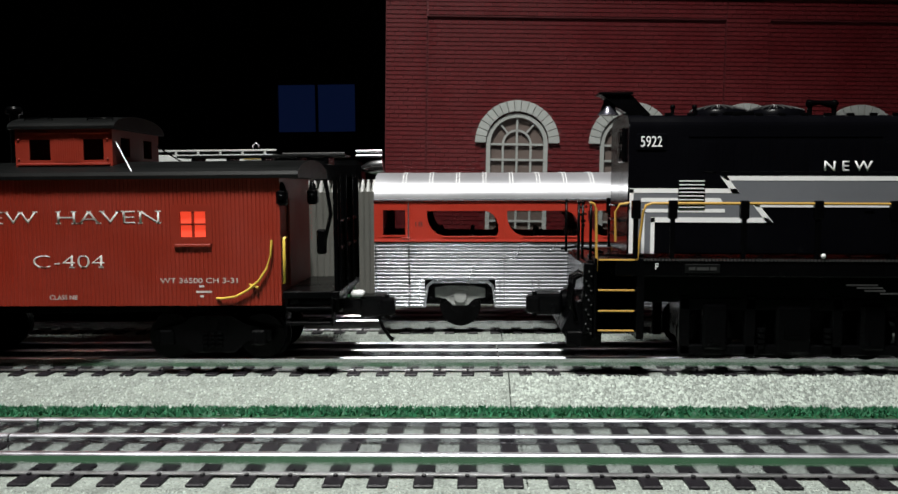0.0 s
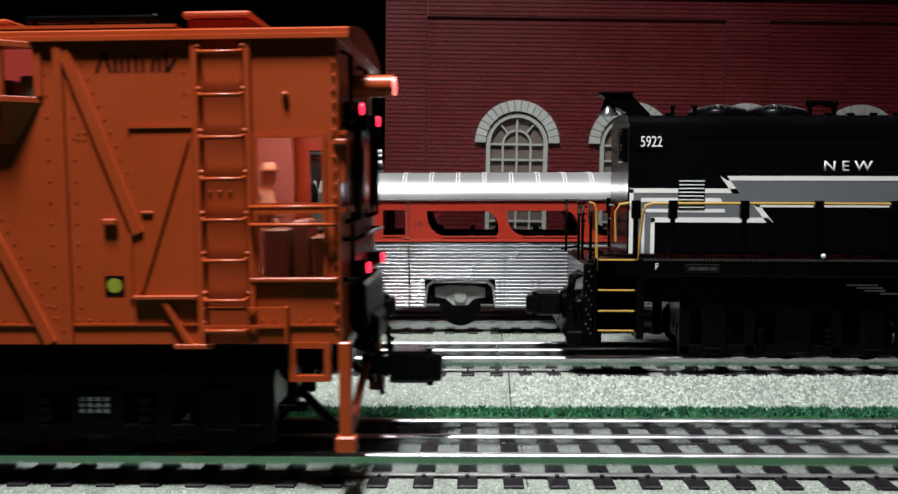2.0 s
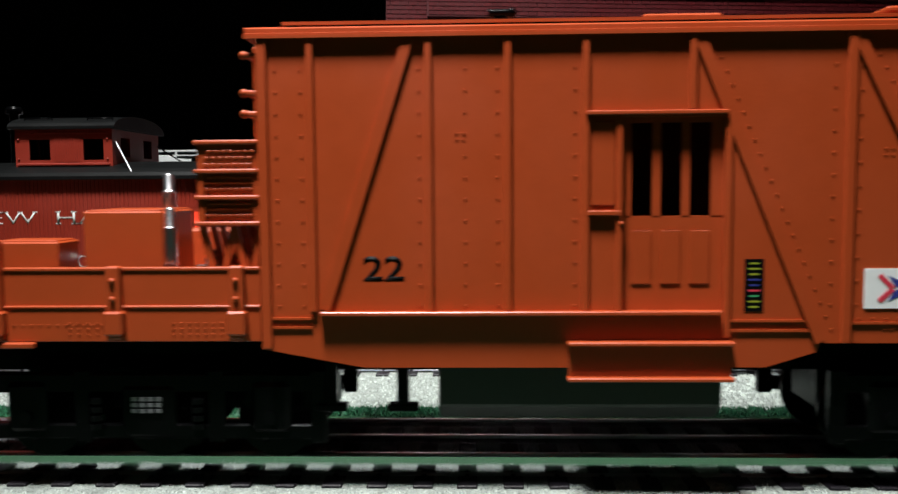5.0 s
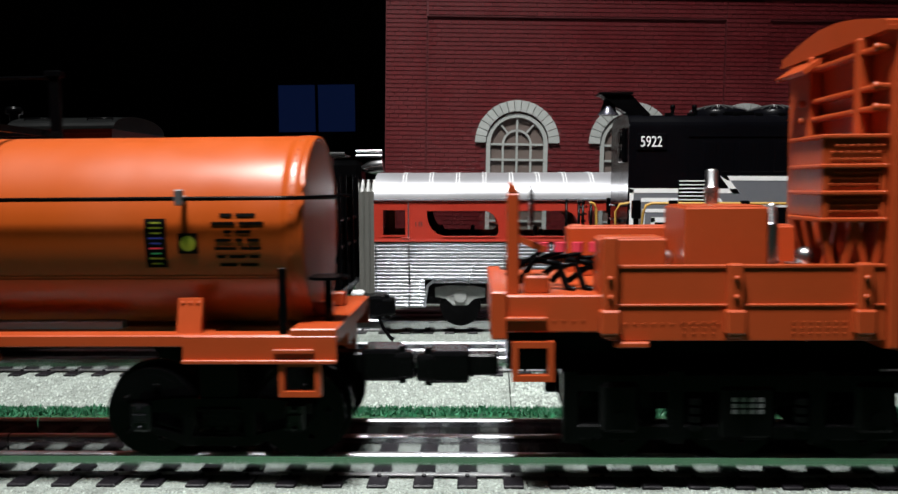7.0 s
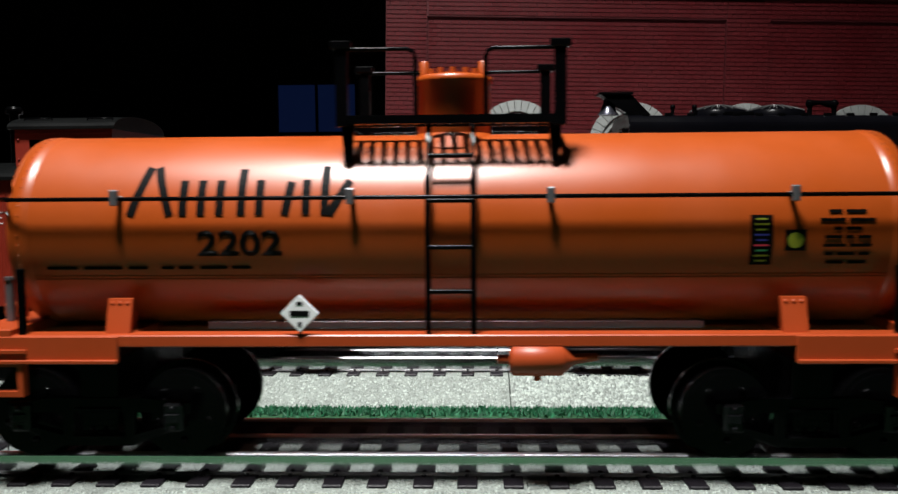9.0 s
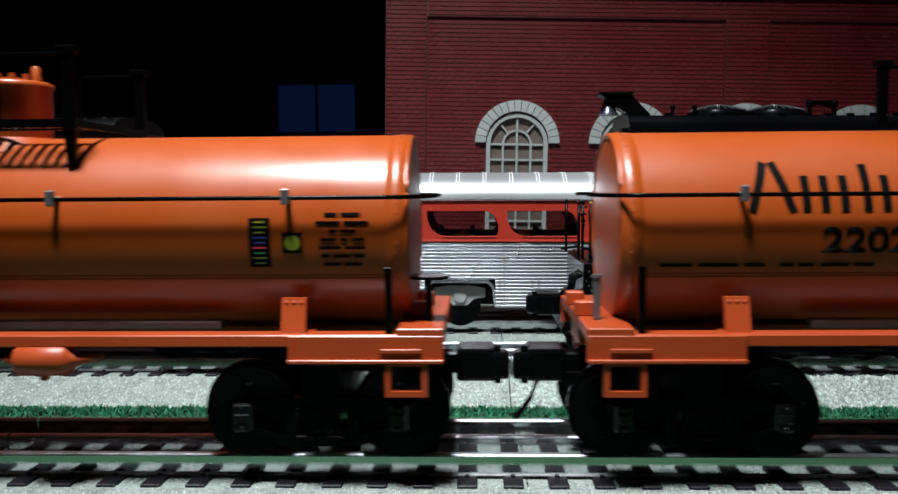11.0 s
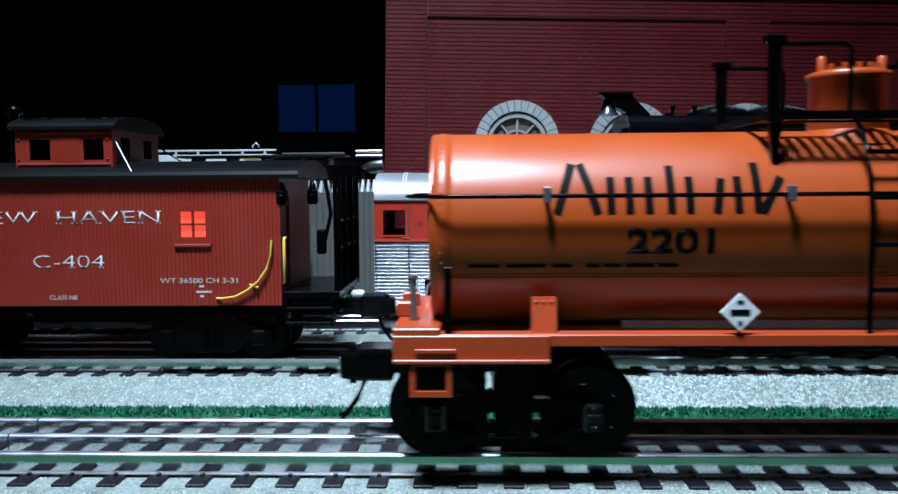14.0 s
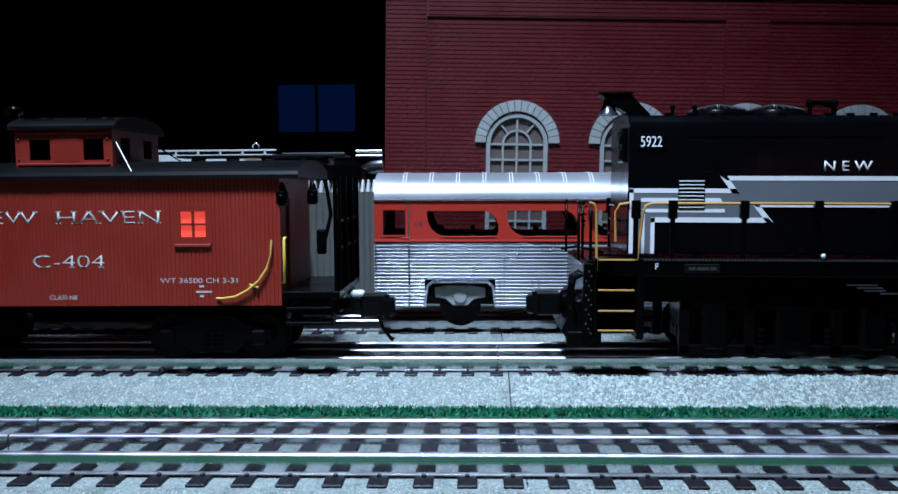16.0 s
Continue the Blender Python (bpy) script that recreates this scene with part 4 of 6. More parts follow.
    for k in range(12):
        a = 2 * math.pi * k / 12
        cyl(bm, (-6 + 6.8 * math.cos(a), 6.8 * math.sin(a), 100.5), (-6 + 6.8 * math.cos(a), 6.8 * math.sin(a), 102.8), .9, 8)
    for x in (-14, 2):
        tube(bm, [(x, -2, 100), (x, -2, 104.6), (x, -2, 105)], [1.2, 1.2, .8], 12)
    cyl(bm, (-6, 0, 100.5), (-6, 0, 102.2), 3.4, 16)
    part("cap_bolts", bm, TANK_ORANGE, dome)
    bm = bmesh.new()
    tube(bm, [(-6, 0, 81), (-6, 0, 85.2)], [15, 10.3], 40)
    part("dome_flange", bm, TANK_ORANGE, dome)
    # side ladder
    for s in (-1, 1):
        lad = new("ladder")
        lad.parent = o
        bm = bmesh.new()
        for x in (-11.9, -.7):
            tube(bm, [(x, s * 19, 86.5), (x, s * 22.5, 83), (x, s * 27.4, 72), (x, s * 28.8, 62), (x, s * 28.8, 34.4)], .7, 8)
        part("stringer", bm, BLACK, lad)
        for z, yy in ((78.5, 24.4), (67.4, 28.4), (56, 28.8), (45, 28.8)):
            one("rung", BLACK, lad, cyl, (-11.9, s * yy, z), (-.7, s * yy, z), .6, 8)
    # frame
    frame_o = new("underframe")
    frame_o.parent = o
    tagged(frame_o, "orange flat underframe with deep end sills")
    for s in (-1, 1):
        a, b = sorted((s * 30, s * 24))
        one("side_sill", ORANGE, frame_o, box, c - half - 9, c + half + 9, a, b, 31.4, 34.4, .3)
    one("centre_sill", ORANGE, frame_o, box, c - half - 9, c + half + 9, -8, 8, 27.5, 33, .3)
    for x in (-124, -91, 80, 113):
        one("cross_member", ORANGE, frame_o, box, x - 3, x + 3, -24, 24, 31.6, 34)
    for e in (-1, 1):
        a, b = sorted((c + e * (half - 2), c + e * (half + 9.6)))
        one("end_deck", ORANGE, frame_o, box, a, b, -30.4, 30.4, 33, 36, .3)
        for s in (-1, 1):
            bm = bmesh.new()
            a, b = sorted((c + e * (half - 29), c + e * (half + 9.6)))
            y0, y1 = sorted((s * 30.6, s * 29.2))
            box(bm, a, b, y0, y1, 28, 34.2, .2)
            y0, y1 = sorted((s * 31.6, s * 29.2))
            box(bm, a, b, y0, y1, 27.4, 28.4, .2)
            a, b = sorted((c + e * (half - 6), c + e * (half + 4)))
            box(bm, a, b, *sorted((s * 31.4, s * 30)), 30, 31, .1)
            part("end_sill", bm, ORANGE, frame_o)
    for x in (-90.6, 78.4):
        for s in (-1, 1):
            bm = bmesh.new()
            prism(bm, [(s * 27.6, 34.3), (s * 26.2, 34.3), (s * 23.8, 43), (s * 25.2, 43)], "x", x - 3.1, x + 3.1)
            prism(bm, [(s * 26.4, 34.3), (s * 17, 34.3), (s * 17, 38), (s * 23.6, 42)], "x", x - .8, x + .8)
            for dx in (-1.9, 0, 1.9):
                ball(bm, (x + dx, s * 25.4, 41.8), .6, 6)
            part("saddle", bm, ORANGE, frame_o)
    for e in (-1, 1):
        for s in (-1, 1):
            bm = bmesh.new()
            xa = c + e * (half + .3)
            frame_bars(bm, xa - 5.2, xa + 5.2, 19, 28, *sorted((s * 31, s * 28.4)), 1.4)
            part("step_stirrup", bm, ORANGE, o)
            bm = bmesh.new()
            xg = c + e * (half - 4)
            box(bm, xg - .9, xg + .9, *sorted((s * 29, s * 27.6)), 34.2, 51, .2)
            part("grab_post", bm, BLACK, o)
        bm = bmesh.new()
        xb = c + e * (half + 5.4)
        box(bm, xb - .9, xb + .9, -18, -16, 36, 47, .2)
        cyl(bm, (xb, -17, 47), (xb, -17, 47.8), 5.5 if e > 0 else 1.4, 16)
        part("brake_stand", bm, BLACK if e > 0 else GREY_CLIP, o, "brake stand on the end platform")
        bm = bmesh.new()
        for y in (-10, 10):
            box(bm, xb - 5, xb, y - 2, y + 2, 36, 40, .4)
        part("end_block", bm, ORANGE, frame_o)
        coupler(o, c + e * (half + 4), e, 21.4, e < 0)
    bm = bmesh.new()
    box(bm, -70, 58, -20, -16, 34.2, 36.2, .2)
    part("running_pipe", bm, GREY_CLIP, frame_o, "grey pipe below the tank")
    # air reservoir
    bm = bmesh.new()
    tube(bm, [(5, -28, 27.9), (8, -28, 27.9), (8.1, -28, 27.9), (9, -28, 27.9), (21, -28, 27.9), (21.9, -28, 27.9), (24, -28, 27.9), (30, -28, 28.6)], [1.1, 1.1, 3.2, 4.1, 4.1, 3.2, 1.3, .9], 20)
    box(bm, 14, 16, -29, -27, 22.6, 25, .3)
    part("air_reservoir", bm, ORANGE, o, "small orange air reservoir under the frame")
    # trucks
    for xc in (-98, 84.4):
        tr = new("truck")
        tr.parent = o
        for s in (-1, 1):
            bm = bmesh.new()
            y0, y1 = sorted((s * 21.6, s * 24.6))
            prism(bm, [(xc - 24, 12.6), (xc - 24, 16), (xc - 12, 17), (xc + 12, 17), (xc + 24, 16), (xc + 24, 12.6), (xc + 12, 13.4), (xc - 12, 13.4)], "y", y0, y1, .4)
            prism(bm, [(xc - 22, 9.4), (xc - 22, 11), (xc - 8, 6.6), (xc + 8, 6.6), (xc + 22, 11), (xc + 22, 9.4), (xc + 9, 4.4), (xc - 9, 4.4)], "y", y0, y1, .3)
            for dx in (-8, 8):
                box(bm, xc + dx - 1.5, xc + dx + 1.5, y0, y1, 5, 16, .4)
            for dx in (-3.4, 0, 3.4):
                for q in range(4):
                    cyl(bm, (xc + dx, s * 23, 7 + q * 1.6), (xc + dx, s * 23, 8 + q * 1.6), 1.4, 10)
            for z in (6.4, 13.6):
                box(bm, xc - 6, xc + 6, *sorted((s * 25.4, s * 22)), z, z + 1, .2)
            for dx in (-20, 20):
                jb = bmesh.new()
                y2, y3 = sorted((s * 21, s * 26))
                box(jb, xc + dx - 2.6, xc + dx + 2.6, y2, y3, 8.4, 16, .7)
                for z in (9.6, 14.6):
                    ball(jb, (xc + dx, s * 26.1, z), .8, 8)
                box(jb, xc + dx - 1.8, xc + dx + 1.8, *sorted((s * 26.6, s * 25.6)), 11, 13.4, .3)
                part("journal_box", jb, JOURNAL, tr, "dark glossy journal box")
            part("side_frame", bm, TRAIN_BLACK, tr)
        bm = bmesh.new()
        box(bm, xc - 5, xc + 5, -24, 24, 9, 27, .6)
        part("bolster", bm, TRAIN_BLACK, tr)
        for dx in (-20, 20):
            wheelset(o, xc + dx, 11.7)
    # lettering and plates on the near flank, laid on the curve
    ys = -R - .2

    def on_shell(ob, inset=.08):
        for v in ob.data.vertices:
            z = v.co.z / K - zc
            out = -(v.co.y / K - ys)
            a = math.asin(max(-1, min(1, z / R)))
            v.co.y, v.co.z = -math.cos(a) * (R + inset + out * .5) * K, (zc + math.sin(a) * (R + inset)) * K

    def subdiv(ob, dz=1.5):
        bm2 = bmesh.new()
        bm2.from_mesh(ob.data)
        lo, hi = min(v.co.z for v in bm2.verts), max(v.co.z for v in bm2.verts)
        zz = lo + dz * K
        while zz < hi:
            bmesh.ops.bisect_plane(bm2, geom=bm2.verts[:] + bm2.edges[:] + bm2.faces[:], plane_co=(0, 0, zz), plane_no=(0, 0, 1))
            zz += dz * K
        bm2.to_mesh(ob.data)
        bm2.free()

    marks = name_bars("side_name", -87.6, 64, 12.2, ys, BLACK_INK, o, [(a * 14.4, b, c2 * 12.2) for a, b, c2 in AM]) + [
             lettering("car_number", number, -70.2, ys, 54, 6.0, BLACK_INK, o, width=21.5, bold=.025)]
    bm = bmesh.new()
    for x, w in ((-109.5, 8), (-100, 10), (-88.5, 5), (-80, 3.4), (-75.6, 4), (-70, 7), (-62, 5)):
        box(bm, x, x + w, ys - .06, ys, 50.4, 51.2)
    for i, words in enumerate(((3.2, 5), (6.2, 6.4), (2, 4), (4.2, 2, 3.4), (5.6, 5.4), (2.2, 4.4, 2.6), (4.4, 4.6))):
        xw = 91 - (sum(words) + .8 * (len(words) - 1)) / 2
        for w in words:
            box(bm, xw, xw + w, ys - .06, ys, 63.7 - i * 2.1, 64.5 - i * 2.1)
            xw += w + .8
    prints = new("small_print")
    prints.parent = o
    tagged(prints, "small black print drawn as bars")
    marks += islands("print_bar", bm, BLACK_INK, prints)
    for ob in marks:
        subdiv(ob)
        on_shell(ob)
    for (x0p, x1p, z0, z1, kind) in ((67.4, 72.8, 50.9, 63.3, 0), (75.8, 80.9, 54.4, 59.6, 1)):
        before = set(o.children_recursive)
        (dot_plate if kind else aci_plate)(o, x0p, x1p, z0, z1, ys)
        for ob in set(o.children_recursive) - before:
            subdiv(ob, 1.0)
            on_shell(ob)
    bm = bmesh.new()
    prism(bm, [(-43.6, 44.6), (-38.8, 39.9), (-43.6, 35.2), (-48.4, 39.9)], "y", -30.6, -30.0, .1)
    pl = part("placard", bm, WHITE, o, "white diamond hazard placard with dark bars")
    bm = bmesh.new()
    box(bm, -46, -41.2, -30.7, -30.55, 39.2, 40.6)
    box(bm, -44.4, -42.8, -30.7, -30.55, 42, 42.8)
    box(bm, -44.1, -43.1, -30.7, -30.55, 36.6, 37.8)
    part("placard_bar", bm, BLACK_INK, pl)
    one("placard_holder", BLACK, o, box, -44, -43.2, -30, -29.4, 33.5, 38)
    return o


JOURNAL = material("glossy_dark_casting", (0.004, 0.004, 0.005), 0.18, vary=.2, spec=.22)
GREY_CLIP = material("grey_steel_clip", (0.16, 0.16, 0.17), 0.35, 0.6)
unit = work_unit()
tank_a = tank_car("tank_car", "2202")
tank_b = tank_car("tank_car", "2201")


def motions():
    times = [0.125 * i for i in range(129)]
    for ob, off in ((unit, 0.0), (tank_a, -414.9), (tank_b, -694.5)):
        walk(ob, [(t, pose((s + off) * K, Y1 * K, 0)) for t, s in RUN])
    for ob, x, r in SPIN:
        walk(ob, [(t, pose(x * K, 0, r * K, 0, math.degrees((run_at(t) + 264.5) / r), 0)) for t in times])

# ================= background things =================


def leaning_window(x0, x1, z0, z1):
    """Coach window: full curve at the lower left, smaller at the upper right."""
    w, h = x1 - x0, z1 - z0
    p = [(x0, z1)]
    p += [(x0 + w * .26 - w * .26 * math.cos(a), z0 + h * .8 - h * .8 * math.sin(a)) for a in (math.pi / 2 * k / 8 for k in range(9))]
    p += [(x1 - 1.5, z0), (x1, z0 + 1.5)]
    p += [(x1 - w * .2 + w * .2 * math.cos(a), z1 - h * .75 + h * .75 * math.sin(a)) for a in (math.pi / 2 * k / 6 for k in range(7))]
    return p


def bellows(parent, x0, x1, folds):
    bl = new("bellows")
    bl.parent = parent
    tagged(bl, "grey ribbed rubber bellows on the coach end")
    w = (x1 - x0) / folds
    for k in range(folds):
        a = x0 + w * k
        bm = bmesh.new()
        loop = lambda s: [(-20 * s, 14), (-20 * s, 68), (-16 * s, 74.5 * s), (16 * s, 74.5 * s), (20 * s, 68), (20 * s, 14)]
        for q in range(6):
            prism(bm, loop(.92 + .08 * math.sin(math.pi * (q + .5) / 6)), "x", a + w * q / 6 + .01, a + w * (q + 1) / 6 - .01)
        part("bellows_fold", bm, GREY_RUBBER, bl)


def coach():
    o = thing("passenger_coach", "silver fluted streamlined coach with red window band", "passenger coach", 0, Y3, 0, rot=(0, .3, 0), group="streamlined coaches")
    x0, x1 = -52.3, 330
    y = -32
    # fluted sides, with the wheel cut-outs
    def flutes(bm, a, b, z0, z1, s):
        n = max(1, round((z1 - z0) / 1.8))
        prof = [(s * 30.6, z0)]
        for i in range(n):
            za = z0 + (z1 - z0) * i / n
            h = (z1 - z0) / n
            prof += [(s * (31.2 + .8 * math.sin(math.pi * q / 6)), za + h * (.5 - .47 * math.cos(math.pi * q / 6))) for q in range(7)]
        prof += [(s * 31.4, z1), (s * 30.6, z1)]
        prism(bm, prof, "x", a, b)
    for s in (-1, 1):
        for a, b, z0 in ((x0, -34.6, 8.4), (-34, -26.6, 8.4), (-26.6, 9.6, 22.8), (9.6, 14, 8.4), (14.4, 270, 8.4), (270, 306, 22.8), (306, x1, 8.4)):
            bm = bmesh.new()
            flutes(bm, a, b, z0, 42.6, s)
            part("fluted_panel", bm, SILVER, o, "silver horizontally fluted panel")
    # rims of the wheel openings and vertical strips
    for xc in (-8.5, 288):
        bm = bmesh.new()
        slant(bm, xc - 18.4, 8.6, xc - 16.8, 19.6, 1.3, y - .7, y + 2)
        slant(bm, xc + 18.4, 8.6, xc + 16.8, 19.6, 1.3, y - .7, y + 2)
        slant(bm, xc - 17, 19.4, xc - 14, 22, 1.3, y - .7, y + 2)
        slant(bm, xc + 17, 19.4, xc + 14, 22, 1.3, y - .7, y + 2)
        box(bm, xc - 14.4, xc + 14.4, y - .7, y + 2, 21.3, 22.6)
        part("skirt_rim", bm, SILVER, o)
    bm = bmesh.new()
    for x, z0, z1 in ((-34.8, 8.6, 63), (14, 8.4, 42), (11.8, 8.6, 24), (-51.6, 8.6, 43)):
        box(bm, x - .25, x + .35, y - .35, y + .2, z0, z1)
    for x in (28.4, 31.8, 47, 49.4):
        box(bm, x - .4, x + .4, y - .35, y + .2, 14, 23)
    part("seam_strip", bm, SILVER, o)
    # red window band
    for s in (-1, 1):
        ya, yb = sorted((s * 32, s * 30.8))
        bm = bmesh.new()
        holed(bm, x0, -34.6, 42.6, 64, rect(-47.8, -36.4, 45.8, 58.6), ya, yb)
        a = -34.6
        for k in range(9):
            w0 = -25.2 + k * 40.7
            b = w0 + 38.6
            if b > x1 - 8:
                b = x1
            holed(bm, a, b, 42.6, 64, leaning_window(w0, w0 + 36.4, 45.3, 58.2), ya, yb)
            a = b
            if b == x1:
                break
        band = islands("window_band", bm, COACH_RED, o, "red riveted window band")[0]
        bm = bmesh.new()
        box(bm, x0, x1, *sorted((s * 32.5, s * 31.8)), 42.4, 43.4, .1)
        box(bm, x0, x1, *sorted((s * 32.4, s * 31.8)), 62.6, 63.8, .1)
        part("band_strip", bm, COACH_RED, band)
        if s < 0:
            bm = bmesh.new()
            for k in range(9):
                xr = 12.9 + k * 40.7
                for dx in (-1.8, 1.2):
                    rivet_row(bm, xr + dx, 45, xr + dx, 62, -32, 2.0, .25)
            for xr in (-51, -49, -35.5, -33.4):
                rivet_row(bm, xr, 45, xr, 62, -32, 2.4, .3)
            rivet_row(bm, -33, 60.6, 300, 60.6, -32, 2.4, .22)
            rivet_row(bm, -33, 61.9, 300, 61.9, -32, 2.4, .22)
            part("rivets", bm, COACH_RED, band)
            bm = bmesh.new()
            for k in range(8):
                w0 = -25.2 + k * 40.7
                box(bm, w0 + 8, w0 + 35, -32.4, -31.9, 44.6, 45.3, .1)
            box(bm, -48, -36, -32.4, -31.9, 45, 45.8)
            box(bm, -38.6, -33.4, -32.8, -31.9, 44, 44.7, .2)
            part("window_sill", bm, COACH_RED, band)
            lettering("car_number", "18", -31.2, -32, 50.2, 2.6, GREY_EDGE, o, width=3.6)
    for s in (-1, 1):
        for k in range(8):
            w0 = -25.2 + k * 40.7
            one("pane", CLEAR, o, box, w0 - .5, w0 + 36.8, *sorted((s * 30.7, s * 30.55)), 44.6, 58.8)
        one("pane", CLEAR, o, box, -48.4, -35.8, *sorted((s * 30.7, s * 30.55)), 45, 59.2)
    # roof with paired seams
    bm = bmesh.new()
    arc = [(-32.2, 63.4)] + [(-12 - 20.2 * math.cos(math.pi / 2 * k / 11), 64.6 + 13.2 * math.sin(math.pi / 2 * k / 11)) for k in range(12)]
    arc = arc + [(-a, b) for a, b in reversed(arc)]
    prism(bm, arc, "x", x0, x1)
    for f in bm.faces:
        f.smooth = len(f.verts) == 4
    roof = part("roof", bm, SILVER_ROOF, o, "polished silver rounded roof")
    for i in range(27):
        xs = -37 + i * 13.7
        if xs > x1 - 4:
            break
        bm = bmesh.new()
        for dx in (-.75, .75):
            for (ya, za), (yb, zb) in zip(arc[5:-4], arc[6:-3]):
                prism(bm, [(ya, za - .5), (ya * 1.004, za + .3), (yb * 1.004, zb + .3), (yb, zb - .5)], "x", xs + dx - .2, xs + dx + .2)
        part("roof_seam", bm, WHITE, roof)
    bm = bmesh.new()
    box(bm, x0, x1, -33, -31.8, 63.3, 64.2, .2)
    part("drip_rail", bm, SILVER, roof)
    one("underframe", BLACK, o, box, x0 + 2, x1 - 2, -12, 12, 7.5, 20)
    one("floor_pan", BLACK, o, box, x0 + .5, x1 - .5, -30.4, 30.4, 20, 24)
    for xe in (x0, x1 - 1):
        bm = bmesh.new()
        box(bm, xe, xe + 1, -30.5, 30.5, 10, 64)
        part("end_wall", bm, SILVER, o)
    # seats
    bm = bmesh.new()
    box(bm, -3, 3, -27, -13, 24, 34, 1)
    box(bm, -3.4, -1, -27, -13, 34, 48.5, 1)
    me = mesh_of("coach_seat", bm, SEAT)
    for k in range(18):
        for yy in (0, 40):
            ob = new("coach_seat", me)
            ob.parent = o
            ob.matrix_basis = pose((-18 + k * 18) * K, yy * K, 0)
    # trucks
    for xc in (-8.5, 288):
        tr = new("truck")
        tr.parent = o
        for s in (-1, 1):
            bm = bmesh.new()
            ya, yb = sorted((s * 26, s * 28.6))
            prism(bm, [(xc - 13, 13.4), (xc - 13, 18.6), (xc - 6, 19.6), (xc + 6, 19.6), (xc + 13, 18.6), (xc + 13, 13.4), (xc + 7, 13), (xc + 4, 9.2), (xc - 4, 9.2), (xc - 7, 13)], "y", ya, yb, .4)
            cyl(bm, (xc, s * 28, 14), (xc, s * 29.6, 14), 3.2, 18)
            for dx in (-9.4, 9.4):
                cyl(bm, (xc + dx, s * 28, 16.8), (xc + dx, s * 29, 16.8), 1.5, 12)
            box(bm, xc - 4, xc + 4, *sorted((s * 28.2, s * 29.2)), 17.4, 19.8, .3)
            part("side_frame", bm, GREY_TRUCK, tr, "grey cast side frame")
        bm = bmesh.new()
        for s in (-1, 1):
            cyl(bm, (xc, s * 14, 8.6), (xc, s * 25, 8.6), 10.6, 28)
        islands("wheel", bm, BLACK, tr)
    bellows(o, -64.5, -52.6, 4)
    bellows(o, 330.2, 351, 6)
    return o


